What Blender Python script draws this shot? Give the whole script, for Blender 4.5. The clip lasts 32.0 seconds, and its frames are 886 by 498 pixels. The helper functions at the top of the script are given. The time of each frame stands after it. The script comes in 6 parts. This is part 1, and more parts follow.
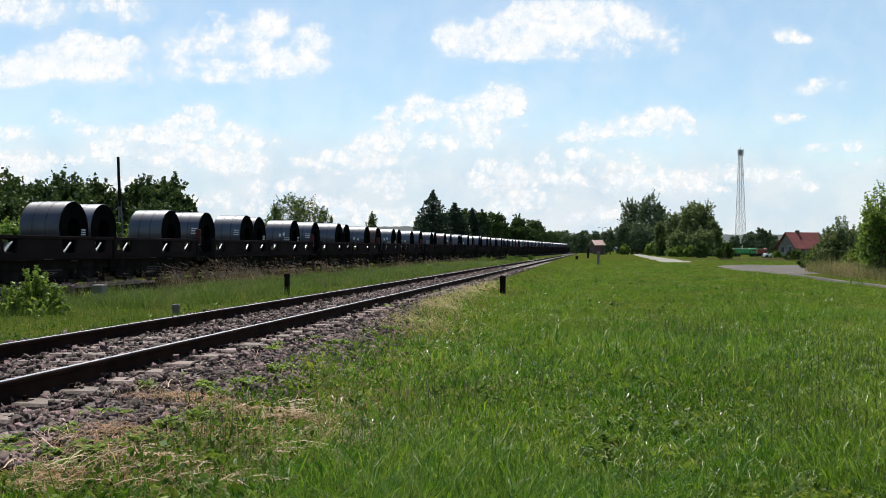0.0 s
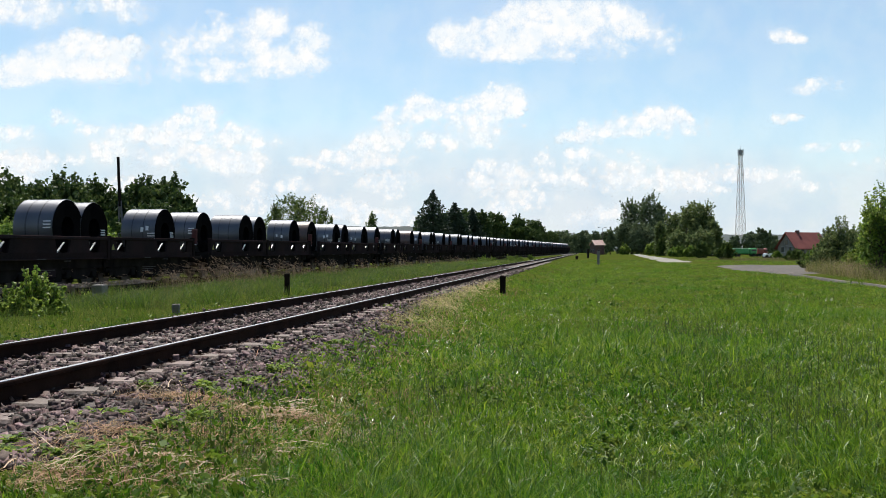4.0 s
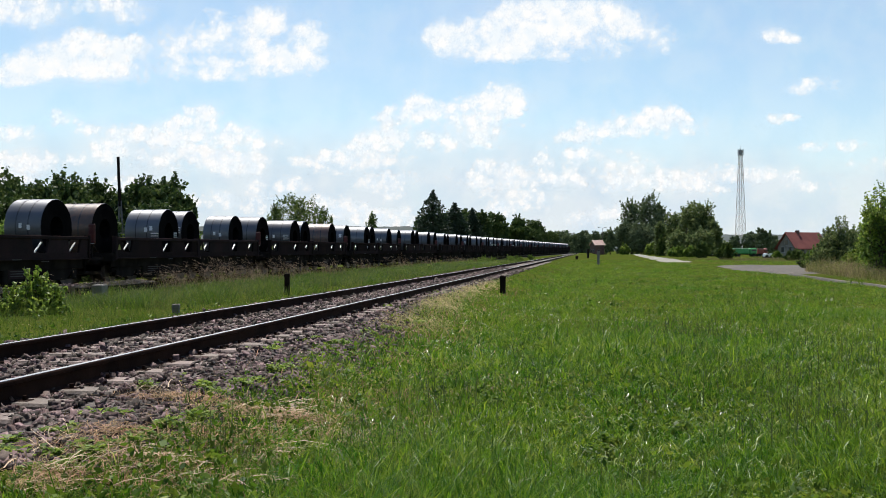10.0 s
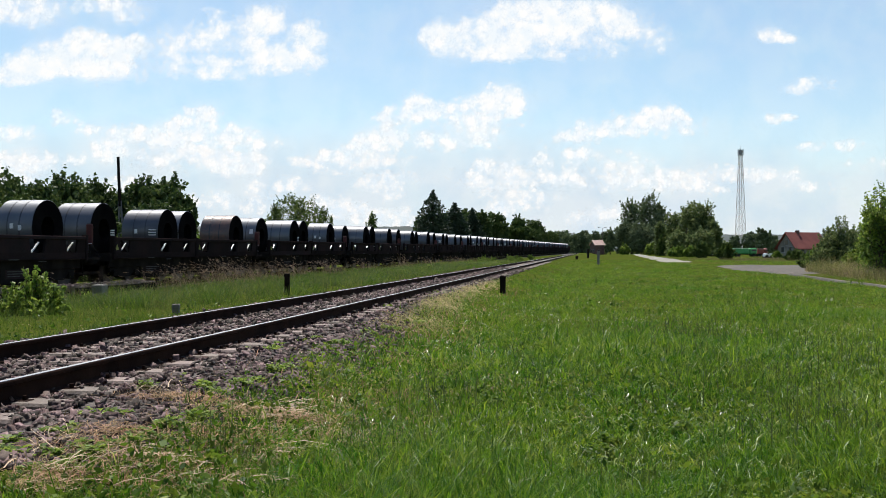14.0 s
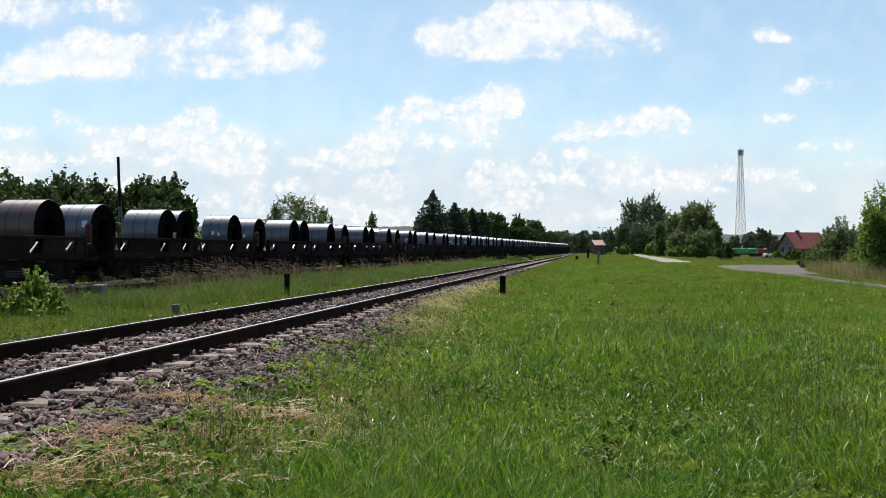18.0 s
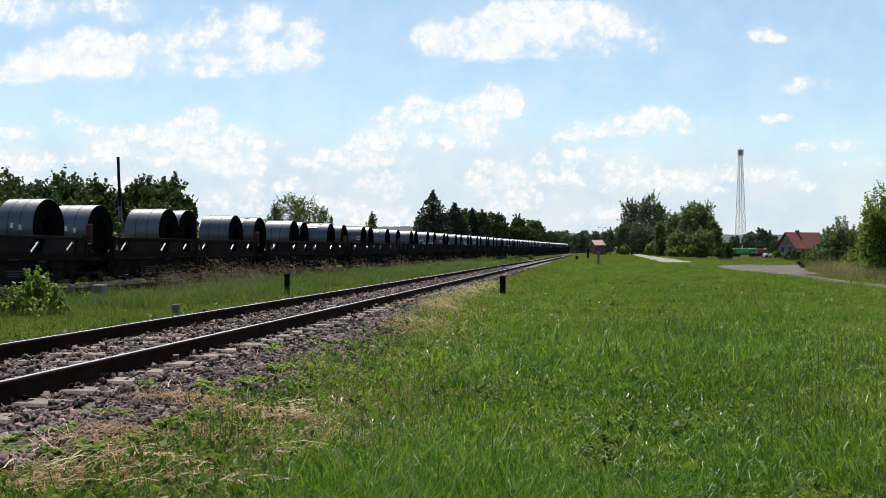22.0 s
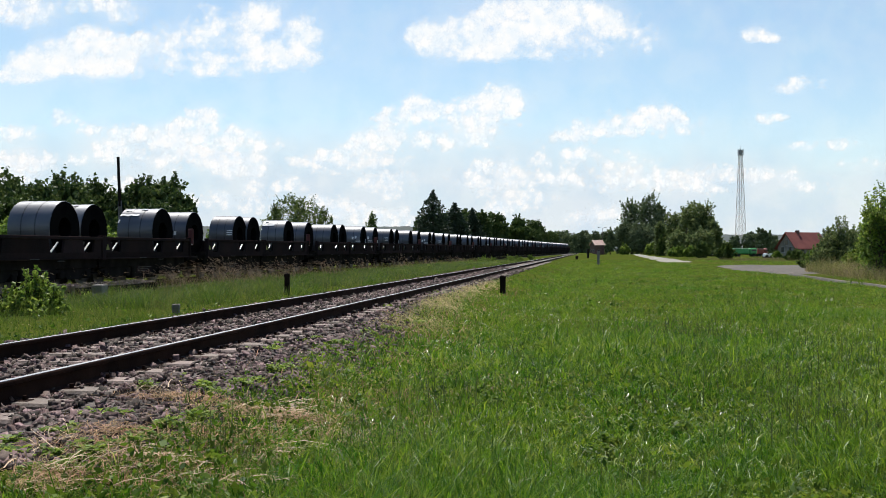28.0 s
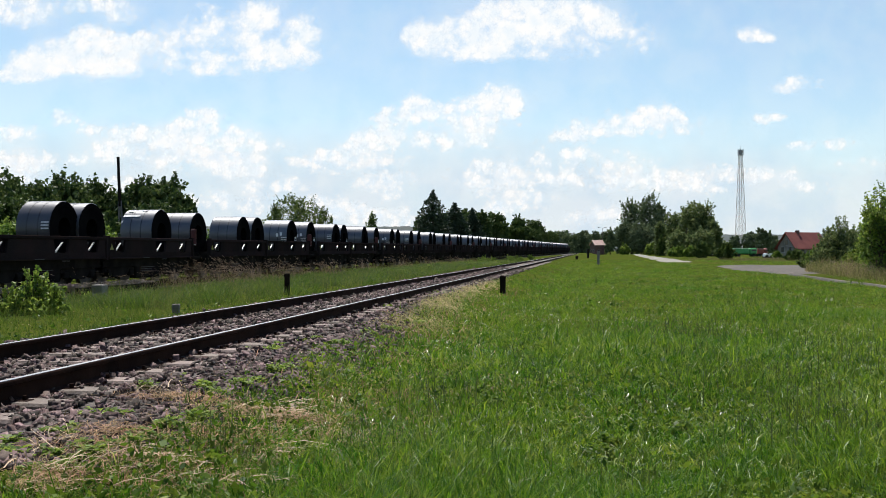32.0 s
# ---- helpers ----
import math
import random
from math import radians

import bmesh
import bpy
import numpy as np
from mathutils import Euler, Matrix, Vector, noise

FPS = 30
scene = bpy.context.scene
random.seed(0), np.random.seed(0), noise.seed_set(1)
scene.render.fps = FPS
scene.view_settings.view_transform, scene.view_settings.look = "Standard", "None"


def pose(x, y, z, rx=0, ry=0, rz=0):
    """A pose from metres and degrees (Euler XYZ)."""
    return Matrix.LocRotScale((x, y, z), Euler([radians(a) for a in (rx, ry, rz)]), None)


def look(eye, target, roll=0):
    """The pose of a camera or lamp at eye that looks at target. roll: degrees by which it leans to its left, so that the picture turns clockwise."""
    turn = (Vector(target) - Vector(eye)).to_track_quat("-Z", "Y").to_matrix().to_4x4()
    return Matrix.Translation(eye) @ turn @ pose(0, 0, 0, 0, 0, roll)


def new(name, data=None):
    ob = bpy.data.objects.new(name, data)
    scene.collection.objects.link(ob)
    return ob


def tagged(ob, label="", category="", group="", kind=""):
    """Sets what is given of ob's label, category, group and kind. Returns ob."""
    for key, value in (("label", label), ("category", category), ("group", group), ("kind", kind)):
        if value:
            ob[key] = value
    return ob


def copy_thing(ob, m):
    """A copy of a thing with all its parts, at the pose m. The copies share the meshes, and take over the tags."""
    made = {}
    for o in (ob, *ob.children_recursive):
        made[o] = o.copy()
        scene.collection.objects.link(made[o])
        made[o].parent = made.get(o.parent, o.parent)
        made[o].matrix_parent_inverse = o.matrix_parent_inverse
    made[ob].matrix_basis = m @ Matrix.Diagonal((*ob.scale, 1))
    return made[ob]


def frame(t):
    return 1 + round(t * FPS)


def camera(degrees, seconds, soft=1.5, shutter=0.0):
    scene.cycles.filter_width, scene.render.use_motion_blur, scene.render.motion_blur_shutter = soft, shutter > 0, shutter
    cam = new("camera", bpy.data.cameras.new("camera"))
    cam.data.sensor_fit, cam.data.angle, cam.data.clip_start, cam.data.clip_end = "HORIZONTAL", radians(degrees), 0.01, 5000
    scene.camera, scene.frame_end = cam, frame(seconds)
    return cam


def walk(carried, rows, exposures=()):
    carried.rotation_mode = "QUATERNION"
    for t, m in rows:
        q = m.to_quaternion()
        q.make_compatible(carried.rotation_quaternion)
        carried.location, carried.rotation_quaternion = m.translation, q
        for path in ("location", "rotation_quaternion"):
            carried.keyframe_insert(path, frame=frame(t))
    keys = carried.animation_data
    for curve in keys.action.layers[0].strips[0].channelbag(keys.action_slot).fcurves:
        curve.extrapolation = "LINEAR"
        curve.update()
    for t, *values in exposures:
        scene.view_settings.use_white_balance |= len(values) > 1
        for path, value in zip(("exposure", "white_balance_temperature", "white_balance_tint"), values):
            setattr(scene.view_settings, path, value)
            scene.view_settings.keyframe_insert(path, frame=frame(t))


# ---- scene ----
# ---------------------------------------------------------------- camera
CLIP = 32.0
EYE_Z = 1.2
cam = camera(47.1, CLIP, 0.9, 0.4)
STILL = look((0, 0, EYE_Z), (0, 100, EYE_Z))
walk(cam, [(0.0, STILL), (CLIP, STILL)], exposures=[(0.0, 0.4), (CLIP, 0.4)])

# ---------------------------------------------------------------- world and sun
SUN_EL, SUN_AZ = 59.0, -14.0          # degrees; azimuth from +y towards +x
world = bpy.data.worlds.new("summer_sky")
world.use_nodes = True
scene.world = world
wn, wl = world.node_tree.nodes, world.node_tree.links
sky = wn.new("ShaderNodeTexSky")
sky.sky_type, sky.sun_disc = "NISHITA", False
sky.sun_elevation, sky.sun_rotation = radians(SUN_EL), radians(SUN_AZ)
sky.air_density, sky.dust_density, sky.ozone_density = 1.0, 0.15, 0.8
wn["Background"].inputs["Strength"].default_value = 0.095
wl.new(sky.outputs["Color"], wn["Background"].inputs["Color"])

sun = new("sun", bpy.data.lights.new("sun", "SUN"))
sun.data.energy, sun.data.angle, sun.data.color = 5.0, radians(0.53), (1.0, 0.95, 0.87)
_az, _el = radians(SUN_AZ), radians(SUN_EL)
SUN_WAY = Vector((math.sin(_az) * math.cos(_el), math.cos(_az) * math.cos(_el), math.sin(_el)))
sun.matrix_world = look(SUN_WAY * 100, (0, 0, 0))

# ---------------------------------------------------------------- plan
# near track: line at q = -4.5 m, falling a little; train track: line at p = P_T, level, bending left far off
UN = Vector((0.1381, 0.9904))
NN = Vector((0.9904, -0.1381))
Q_C, GRADE = -4.5, -0.0028
RAIL_TOP = 0.36
UT = Vector((0.1783, 0.9840))
NT = Vector((0.9840, -0.1783))
P_T, RAIL_T = -21.05, -0.21
BEND_S, BEND_R = 346.0, 400.0


def smooth(a, b, v):
    k = np.clip((v - a) / (b - a), 0, 1)
    return k * k * (3 - 2 * k)


def lumps(x, y):
    return (0.035 * np.sin(0.9 * x + 1.3 * np.sin(0.37 * y)) * np.sin(0.7 * y + 0.5)
            + 0.05 * np.sin(0.21 * x + 1.0) * np.sin(0.17 * y + 2.0))


def ground_z(x, y):
    """Height of the ground sheet."""
    x, y = np.asarray(x, float), np.asarray(y, float)
    q = x * NN.x + y * NN.y
    p = x * NT.x + y * NT.y
    base = GRADE * np.clip(y, -60, 700) + lumps(x, y) * smooth(2.4, 4.5, np.abs(q - Q_C))
    rise = 25 * smooth(900, 2600, y) + 0.0 * x
    base = base + rise
    a = np.abs(q - Q_C)
    bed = 0.172 + GRADE * y
    near = 1 - smooth(1.6, 3.3, a)
    z = base * (1 - near) + bed * near * (y < 900) + base * near * (y >= 900)
    b = np.abs(p - P_T)
    bench = (1 - smooth(5.4, 10.0, b)) * (y < 420)
    bench = bench * smooth(1.2, 2.6, a)
    return z * (1 - bench) + (RAIL_T - 0.22) * bench


def ballast_edge(s):
    """How far the stones reach from the near track's middle towards the meadow."""
    return np.interp(s, [5, 9.5, 12, 16.5, 21, 28, 60], [1.85, 2.12, 1.94, 1.46, 1.15, 0.95, 0.9])


def train_path(s):
    """Place (x, y) and heading of the train track, s metres along it from abeam of the camera."""
    if s <= BEND_S:
        c = UT * s + NT * P_T
        return c.x, c.y, math.atan2(UT.x, UT.y)
    h0 = math.atan2(UT.x, UT.y)
    a = (s - BEND_S) / BEND_R
    c0 = UT * BEND_S + NT * P_T
    left = -NT
    c = c0 + left * BEND_R * (1 - math.cos(a)) + UT * BEND_R * math.sin(a)
    return c.x, c.y, h0 - a


# ---------------------------------------------------------------- materials
def mat(name, c1, c2, scale=4.0, rough=0.8, metal=0.0, bump=0.2, fine=30.0, c3=None, spread=0.0,
        island=False, trans=0.0, spec=0.5, coords="Object"):
    """A surface with two colours mixed by coarse and fine noise, relief, and (spread) a change from object to object or piece to piece."""
    m = bpy.data.materials.new(name)
    m.use_nodes = True
    n, l = m.node_tree.nodes, m.node_tree.links
    bsdf = n["Principled BSDF"]
    tc = n.new("ShaderNodeTexCoord")
    coarse, small = n.new("ShaderNodeTexNoise"), n.new("ShaderNodeTexNoise")
    for node, sc in ((coarse, scale), (small, fine)):
        node.inputs["Scale"].default_value = sc
        node.inputs["Detail"].default_value = 6
        l.new(tc.outputs[coords], node.inputs["Vector"])
    mixed = n.new("ShaderNodeMix")
    mixed.data_type = "RGBA"
    mixed.inputs["A"].default_value, mixed.inputs["B"].default_value = (*c1, 1), (*c2, 1)
    ramp = n.new("ShaderNodeMapRange")
    ramp.inputs["From Min"].default_value, ramp.inputs["From Max"].default_value = 0.35, 0.65
    l.new(coarse.outputs["Fac"], ramp.inputs["Value"])
    l.new(ramp.outputs["Result"], mixed.inputs["Factor"])
    col = mixed.outputs["Result"]
    if c3:
        m3 = n.new("ShaderNodeMix")
        m3.data_type = "RGBA"
        m3.inputs["B"].default_value = (*c3, 1)
        r3 = n.new("ShaderNodeMapRange")
        r3.inputs["From Min"].default_value, r3.inputs["From Max"].default_value = 0.5, 0.72
        l.new(small.outputs["Fac"], r3.inputs["Value"])
        l.new(r3.outputs["Result"], m3.inputs["Factor"])
        l.new(col, m3.inputs["A"])
        col = m3.outputs["Result"]
    if spread:
        if island:
            src = n.new("ShaderNodeNewGeometry").outputs["Random Per Island"]
        else:
            src = n.new("ShaderNodeObjectInfo").outputs["Random"]
        hsv = n.new("ShaderNodeHueSaturation")
        mr = n.new("ShaderNodeMapRange")
        mr.inputs["To Min"].default_value, mr.inputs["To Max"].default_value = 1 - spread, 1 + spread
        l.new(src, mr.inputs["Value"])
        l.new(mr.outputs["Result"], hsv.inputs["Value"])
        hh = n.new("ShaderNodeMapRange")
        hh.inputs["To Min"].default_value, hh.inputs["To Max"].default_value = 0.5 + 0.06 * spread, 0.5 - 0.06 * spread
        l.new(src, hh.inputs["Value"])
        l.new(hh.outputs["Result"], hsv.inputs["Hue"])
        l.new(col, hsv.inputs["Color"])
        col = hsv.outputs["Color"]
    l.new(col, bsdf.inputs["Base Color"])
    bsdf.inputs["Metallic"].default_value = metal
    bsdf.inputs["Specular IOR Level"].default_value = spec
    rr = n.new("ShaderNodeMapRange")
    rr.inputs["To Min"].default_value, rr.inputs["To Max"].default_value = max(rough - 0.1, 0.05), min(rough + 0.1, 1)
    l.new(small.outputs["Fac"], rr.inputs["Value"])
    l.new(rr.outputs["Result"], bsdf.inputs["Roughness"])
    if bump:
        bp = n.new("ShaderNodeBump")
        bp.inputs["Strength"].default_value, bp.inputs["Distance"].default_value = bump, 0.02
        l.new(small.outputs["Fac"], bp.inputs["Height"])
        l.new(bp.outputs["Normal"], bsdf.inputs["Normal"])
    if trans:
        tr = n.new("ShaderNodeBsdfTranslucent")
        l.new(col, tr.inputs["Color"])
        mx = n.new("ShaderNodeMixShader")
        mx.inputs["Fac"].default_value = trans
        l.new(bsdf.outputs["BSDF"], mx.inputs[1])
        l.new(tr.outputs["BSDF"], mx.inputs[2])
        l.new(mx.outputs["Shader"], n["Material Output"].inputs["Surface"])
    return m


M = {}
M["soil"] = mat("meadow_soil", (0.040, 0.060, 0.008), (0.060, 0.080, 0.012), 0.25, 0.95, 0, 0.6, 14, (0.085, 0.075, 0.028), spec=0.0)
M["grass"] = mat("meadow_grass", (0.068, 0.188, 0.009), (0.138, 0.236, 0.019), 0.45, 0.40, 0, 0, 4.5, (0.215, 0.268, 0.052), 0.6, True, 0.50, spec=0.2)
M["strip"] = mat("uncut_strip_grass", (0.064, 0.132, 0.013), (0.116, 0.172, 0.028), 0.7, 0.5, 0, 0, 1.3, (0.170, 0.175, 0.060), 0.5, True, 0.45, spec=0.15)
M["weed"] = mat("weed_leaf", (0.07, 0.15, 0.012), (0.14, 0.20, 0.025), 1.5, 0.55, 0, 0, 9, None, 0.5, True, 0.42, spec=0.22)
M["straw"] = mat("dry_straw", (0.30, 0.21, 0.11), (0.48, 0.38, 0.24), 1.2, 0.7, 0, 0, 12, None, 0.35, True, 0.2)
M["hay"] = mat("brown_hay", (0.30, 0.19, 0.10), (0.46, 0.335, 0.20), 3.0, 0.8, 0, 0, 12, None, 0.4, True, 0.25, spec=0.1)
M["rough_grass"] = mat("rough_grass", (0.10, 0.135, 0.025), (0.22, 0.19, 0.075), 0.5, 0.6, 0, 0, 9, None, 0.4, True, 0.4, spec=0.2)
M["bank_grass"] = mat("dry_bank_grass", (0.25, 0.235, 0.09), (0.43, 0.36, 0.18), 0.5, 0.7, 0, 0, 9, None, 0.35, True, 0.45, spec=0.1)
# pale tone stands in for glints on the grass
M["glint_blade"] = mat("glint_coloured_grass", (0.22, 0.27, 0.11), (0.36, 0.38, 0.22), 1.0, 0.35, 0, 0, 9, None, 0.4, True, 0.3, spec=0.5)
M["stalk"] = mat("grass_stalk", (0.05, 0.085, 0.02), (0.09, 0.12, 0.035), 1.0, 0.6, 0, 0, 9, None, 0.3, True, 0.3)
M["reed"] = mat("dry_seed_grass", (0.12, 0.085, 0.055), (0.34, 0.25, 0.17), 1.5, 0.7, 0, 0, 12, None, 0.35, True, 0.3)
M["stone"] = mat("ballast_stone", (0.053, 0.037, 0.034), (0.110, 0.081, 0.072), 1.2, 0.85, 0, 0.3, 40, (0.20, 0.155, 0.138), 0.8, True, spec=0.25)
M["bed"] = mat("ballast_bed", (0.05, 0.042, 0.038), (0.085, 0.07, 0.063), 2.5, 0.95, 0, 1.0, 18, (0.16, 0.135, 0.12))
# rust brown taken down to near-black, the sides' shade put into the colour
M["rail_side"] = mat("rusty_rail_with_shade", (0.018, 0.0105, 0.0085), (0.034, 0.0185, 0.0135), 3, 0.85, 0.0, 0.3, 40, spec=0.03)
M["rail_head"] = mat("polished_rail_head", (0.36, 0.35, 0.34), (0.46, 0.44, 0.42), 3, 0.35, 0.85, 0.05, 60)
M["sleeper"] = mat("weathered_concrete_sleeper", (0.185, 0.145, 0.125), (0.25, 0.20, 0.175), 3, 0.9, 0, 0.4, 40, (0.12, 0.09, 0.078), 0.25)
M["concrete"] = mat("weathered_concrete", (0.17, 0.155, 0.145), (0.24, 0.22, 0.20), 2, 0.9, 0, 0.4, 30, (0.2, 0.19, 0.17))
M["coil"] = mat("rolled_steel", (0.078, 0.084, 0.098), (0.108, 0.114, 0.130), 0.9, 0.50, 0.45, 0.03, 25, None, 0.3, spec=1.0)
def rolled(m):
    """Gloss drawn out along the coil's axis, as on strip that was rolled."""
    n, l = m.node_tree.nodes, m.node_tree.links
    tan = n.new("ShaderNodeTangent")
    tan.direction_type, tan.axis = "RADIAL", "X"
    b = n["Principled BSDF"]
    b.inputs["Anisotropic"].default_value, b.inputs["Anisotropic Rotation"].default_value = 0.5, 0.25
    l.new(tan.outputs["Tangent"], b.inputs["Tangent"])


M["coil_rusty"] = mat("rolled_steel_with_rust", (0.060, 0.056, 0.058), (0.115, 0.070, 0.050), 0.8, 0.44, 0.2, 0.05, 7, (0.15, 0.085, 0.06), 0.25, spec=0.6)
rolled(M["coil"])
rolled(M["coil_rusty"])
# wound edge far darker than the wrap: the end's shade is in the colour
M["shaded_coil_face"] = mat("wound_steel_edge_with_shade", (0.006, 0.0055, 0.006), (0.011, 0.010, 0.010), 2, 0.9, 0.0, 0.4, 40, spec=0.0)
M["strap"] = mat("steel_strap", (0.05, 0.05, 0.055), (0.08, 0.08, 0.085), 4, 0.5, 0.6, 0.0, 30)
M["tag"] = mat("paper_tag", (0.75, 0.75, 0.74), (0.82, 0.82, 0.80), 6, 0.8, 0, 0, 30)
M["wagon"] = mat("dark_brown_wagon_paint", (0.022, 0.0175, 0.0185), (0.034, 0.0215, 0.0215), 1.2, 0.8, 0, 0.15, 25, (0.032, 0.027, 0.026), 0.3, spec=0.0)
# greasy underframe; also the near-black that paints shade on the retaining edge
M["grime_and_edge_shade"] = mat("greasy_underframe_and_edge_shade", (0.014, 0.0125, 0.012), (0.026, 0.023, 0.021), 2, 0.9, 0.0, 0.3, 30, spec=0.0)
M["wheel"] = mat("wheel_steel", (0.05, 0.04, 0.035), (0.09, 0.07, 0.06), 3, 0.6, 0.5, 0.2, 30)
M["cradle"] = mat("worn_cradle_plate", (0.70, 0.70, 0.69), (0.80, 0.80, 0.79), 3, 0.42, 0.5, 0.1, 30)
M["red_panel"] = mat("faded_red_panel", (0.07, 0.014, 0.014), (0.10, 0.02, 0.018), 3, 0.6, 0, 0.1, 30)
M["faded"] = mat("faded_lettering", (0.07, 0.07, 0.068), (0.11, 0.11, 0.105), 6, 0.8, 0, 0, 30, spec=0.0)
M["yellow"] = mat("yellow_mark", (0.22, 0.22, 0.03), (0.28, 0.26, 0.05), 5, 0.6, 0, 0, 30)
M["bark"] = mat("bark", (0.05, 0.038, 0.028), (0.10, 0.08, 0.06), 3, 0.9, 0, 0.6, 20)
M["leaf"] = mat("tree_leaf", (0.072, 0.118, 0.026), (0.120, 0.165, 0.045), 0.4, 0.6, 0, 0, 4, None, 0.5, True, 0.36, spec=0.18)
M["leaf_dark"] = mat("dense_tree_leaf", (0.050, 0.088, 0.022), (0.090, 0.130, 0.036), 0.4, 0.6, 0, 0, 4, None, 0.5, True, 0.24, spec=0.18)
M["leaf_bright"] = mat("bush_leaf", (0.13, 0.215, 0.034), (0.22, 0.30, 0.06), 0.6, 0.5, 0, 0, 4, None, 0.45, True, 0.5, spec=0.35)
M["leaf_young"] = mat("young_shoot_leaf", (0.15, 0.24, 0.03), (0.25, 0.33, 0.07), 1.5, 0.45, 0, 0, 9, None, 0.4, True, 0.5, spec=0.4)
M["leaf_olive"] = mat("grey_green_leaf", (0.12, 0.165, 0.055), (0.18, 0.225, 0.085), 0.8, 0.6, 0, 0, 4, None, 0.45, True, 0.4, spec=0.2)
M["needle"] = mat("spruce_needle", (0.016, 0.035, 0.014), (0.026, 0.05, 0.018), 0.6, 0.6, 0, 0, 4, None, 0.3, True, 0.15)
# lighter and greyer than near leaves: distance haze is mixed into the colour
M["hazed_leaf"] = mat("hazed_tree_leaf", (0.120, 0.160, 0.080), (0.180, 0.220, 0.120), 0.2, 0.7, 0, 0, 2, None, 0.3, True, 0.2, spec=0.08)
M["hill"] = mat("far_wooded_hill", (0.018, 0.030, 0.028), (0.028, 0.040, 0.036), 0.01, 0.95, 0, 0, 0.1)
M["asphalt"] = mat("worn_asphalt", (0.095, 0.087, 0.079), (0.130, 0.118, 0.106), 0.35, 0.95, 0, 0.3, 6, (0.18, 0.165, 0.145), spec=0.05)
M["gravel_road"] = mat("pale_gravel_road", (0.22, 0.205, 0.185), (0.29, 0.275, 0.25), 0.3, 0.95, 0, 0.3, 4, (0.17, 0.165, 0.12), spec=0.1)
M["post"] = mat("tarred_post", (0.014, 0.010, 0.009), (0.026, 0.019, 0.016), 4, 0.9, 0, 0.4, 30, spec=0.04)
M["mast"] = mat("red_and_white_mast_paint", (0.72, 0.58, 0.56), (0.82, 0.74, 0.72), 0.3, 0.6, 0.1, 0.0, 8)
M["mast_box"] = mat("grey_antenna_box", (0.25, 0.26, 0.28), (0.32, 0.33, 0.35), 1, 0.6, 0.2, 0.0, 8)
M["roof"] = mat("red_roof_tiles", (0.16, 0.032, 0.026), (0.21, 0.05, 0.038), 0.7, 0.8, 0, 0.3, 12)
M["roof_pale"] = mat("pale_pink_roof", (0.5, 0.33, 0.29), (0.58, 0.40, 0.35), 0.7, 0.8, 0, 0.2, 10)
M["plaster"] = mat("grey_plaster", (0.165, 0.155, 0.145), (0.225, 0.21, 0.195), 0.8, 0.9, 0, 0.2, 10)
M["brickwall"] = mat("red_brick_wall", (0.09, 0.05, 0.045), (0.14, 0.08, 0.07), 1.5, 0.9, 0, 0.2, 14)
M["glass"] = mat("window_glass", (0.03, 0.035, 0.04), (0.05, 0.055, 0.06), 1, 0.12, 0, 0, 5)
M["green_paint"] = mat("green_car_paint", (0.05, 0.27, 0.08), (0.08, 0.35, 0.12), 0.5, 0.5, 0, 0, 5)
M["red_paint"] = mat("red_car_paint", (0.24, 0.05, 0.04), (0.33, 0.085, 0.06), 0.5, 0.5, 0, 0, 5)
M["white_paint"] = mat("white_paint", (0.75, 0.75, 0.74), (0.82, 0.82, 0.81), 1, 0.35, 0, 0, 5)
M["rubber"] = mat("rubber", (0.015, 0.015, 0.015), (0.025, 0.025, 0.025), 4, 0.9, 0, 0, 20)


# ---------------------------------------------------------------- mesh helpers
def link_mesh(name, me, material, parent=None, label=""):
    if material and not me.materials:
        me.materials.append(material)
    ob = new(name, me)
    if parent:
        ob.parent = parent
    if label:
        ob["label"] = label
    return ob


def part(name, bm, material, parent, label="", flat=True):
    """Links a bmesh as one mesh object under a thing or a part."""
    me = bpy.data.meshes.new(name)
    bm.to_mesh(me)
    bm.free()
    if not flat:
        for f in me.polygons:
            f.use_smooth = True
    return link_mesh(name, me, material, parent, label)


def thing(name, label, category, group="", at=None, kind=""):
    ob = new(name)
    if at is not None:
        ob.matrix_basis = at
    return tagged(ob, label, category, group, kind)


def box(bm, x0, x1, y0, y1, z0, z1, bevel=0.0):
    r = bmesh.ops.create_cube(bm, size=1)
    for v in r["verts"]:
        v.co = Vector((x0 + (v.co.x + 0.5) * (x1 - x0), y0 + (v.co.y + 0.5) * (y1 - y0), z0 + (v.co.z + 0.5) * (z1 - z0)))
    if bevel:
        es = list({e for v in r["verts"] for e in v.link_edges})
        bmesh.ops.bevel(bm, geom=es, offset=bevel, segments=1, affect="EDGES")
    return bm


def rod(bm, a, b, r0, r1=None, seg=8, caps=True):
    a, b = Vector(a), Vector(b)
    d = b - a
    m = Matrix.Translation((a + b) / 2) @ d.to_track_quat("Z", "Y").to_matrix().to_4x4()
    bmesh.ops.create_cone(bm, cap_ends=caps, segments=seg, radius1=r0, radius2=r0 if r1 is None else r1, depth=d.length, matrix=m)
    return bm


def prism(bm, outline, x0, x1):
    """A plate with the given (y, z) outline, from x0 to x1."""
    a = [bm.verts.new((x0, y, z)) for y, z in outline]
    b = [bm.verts.new((x1, y, z)) for y, z in outline]
    k = len(outline)
    bm.faces.new(a[::-1])
    bm.faces.new(b)
    for i in range(k):
        bm.faces.new((a[i], a[(i + 1) % k], b[(i + 1) % k], b[i]))
    bmesh.ops.recalc_face_normals(bm, faces=bm.faces)
    return bm


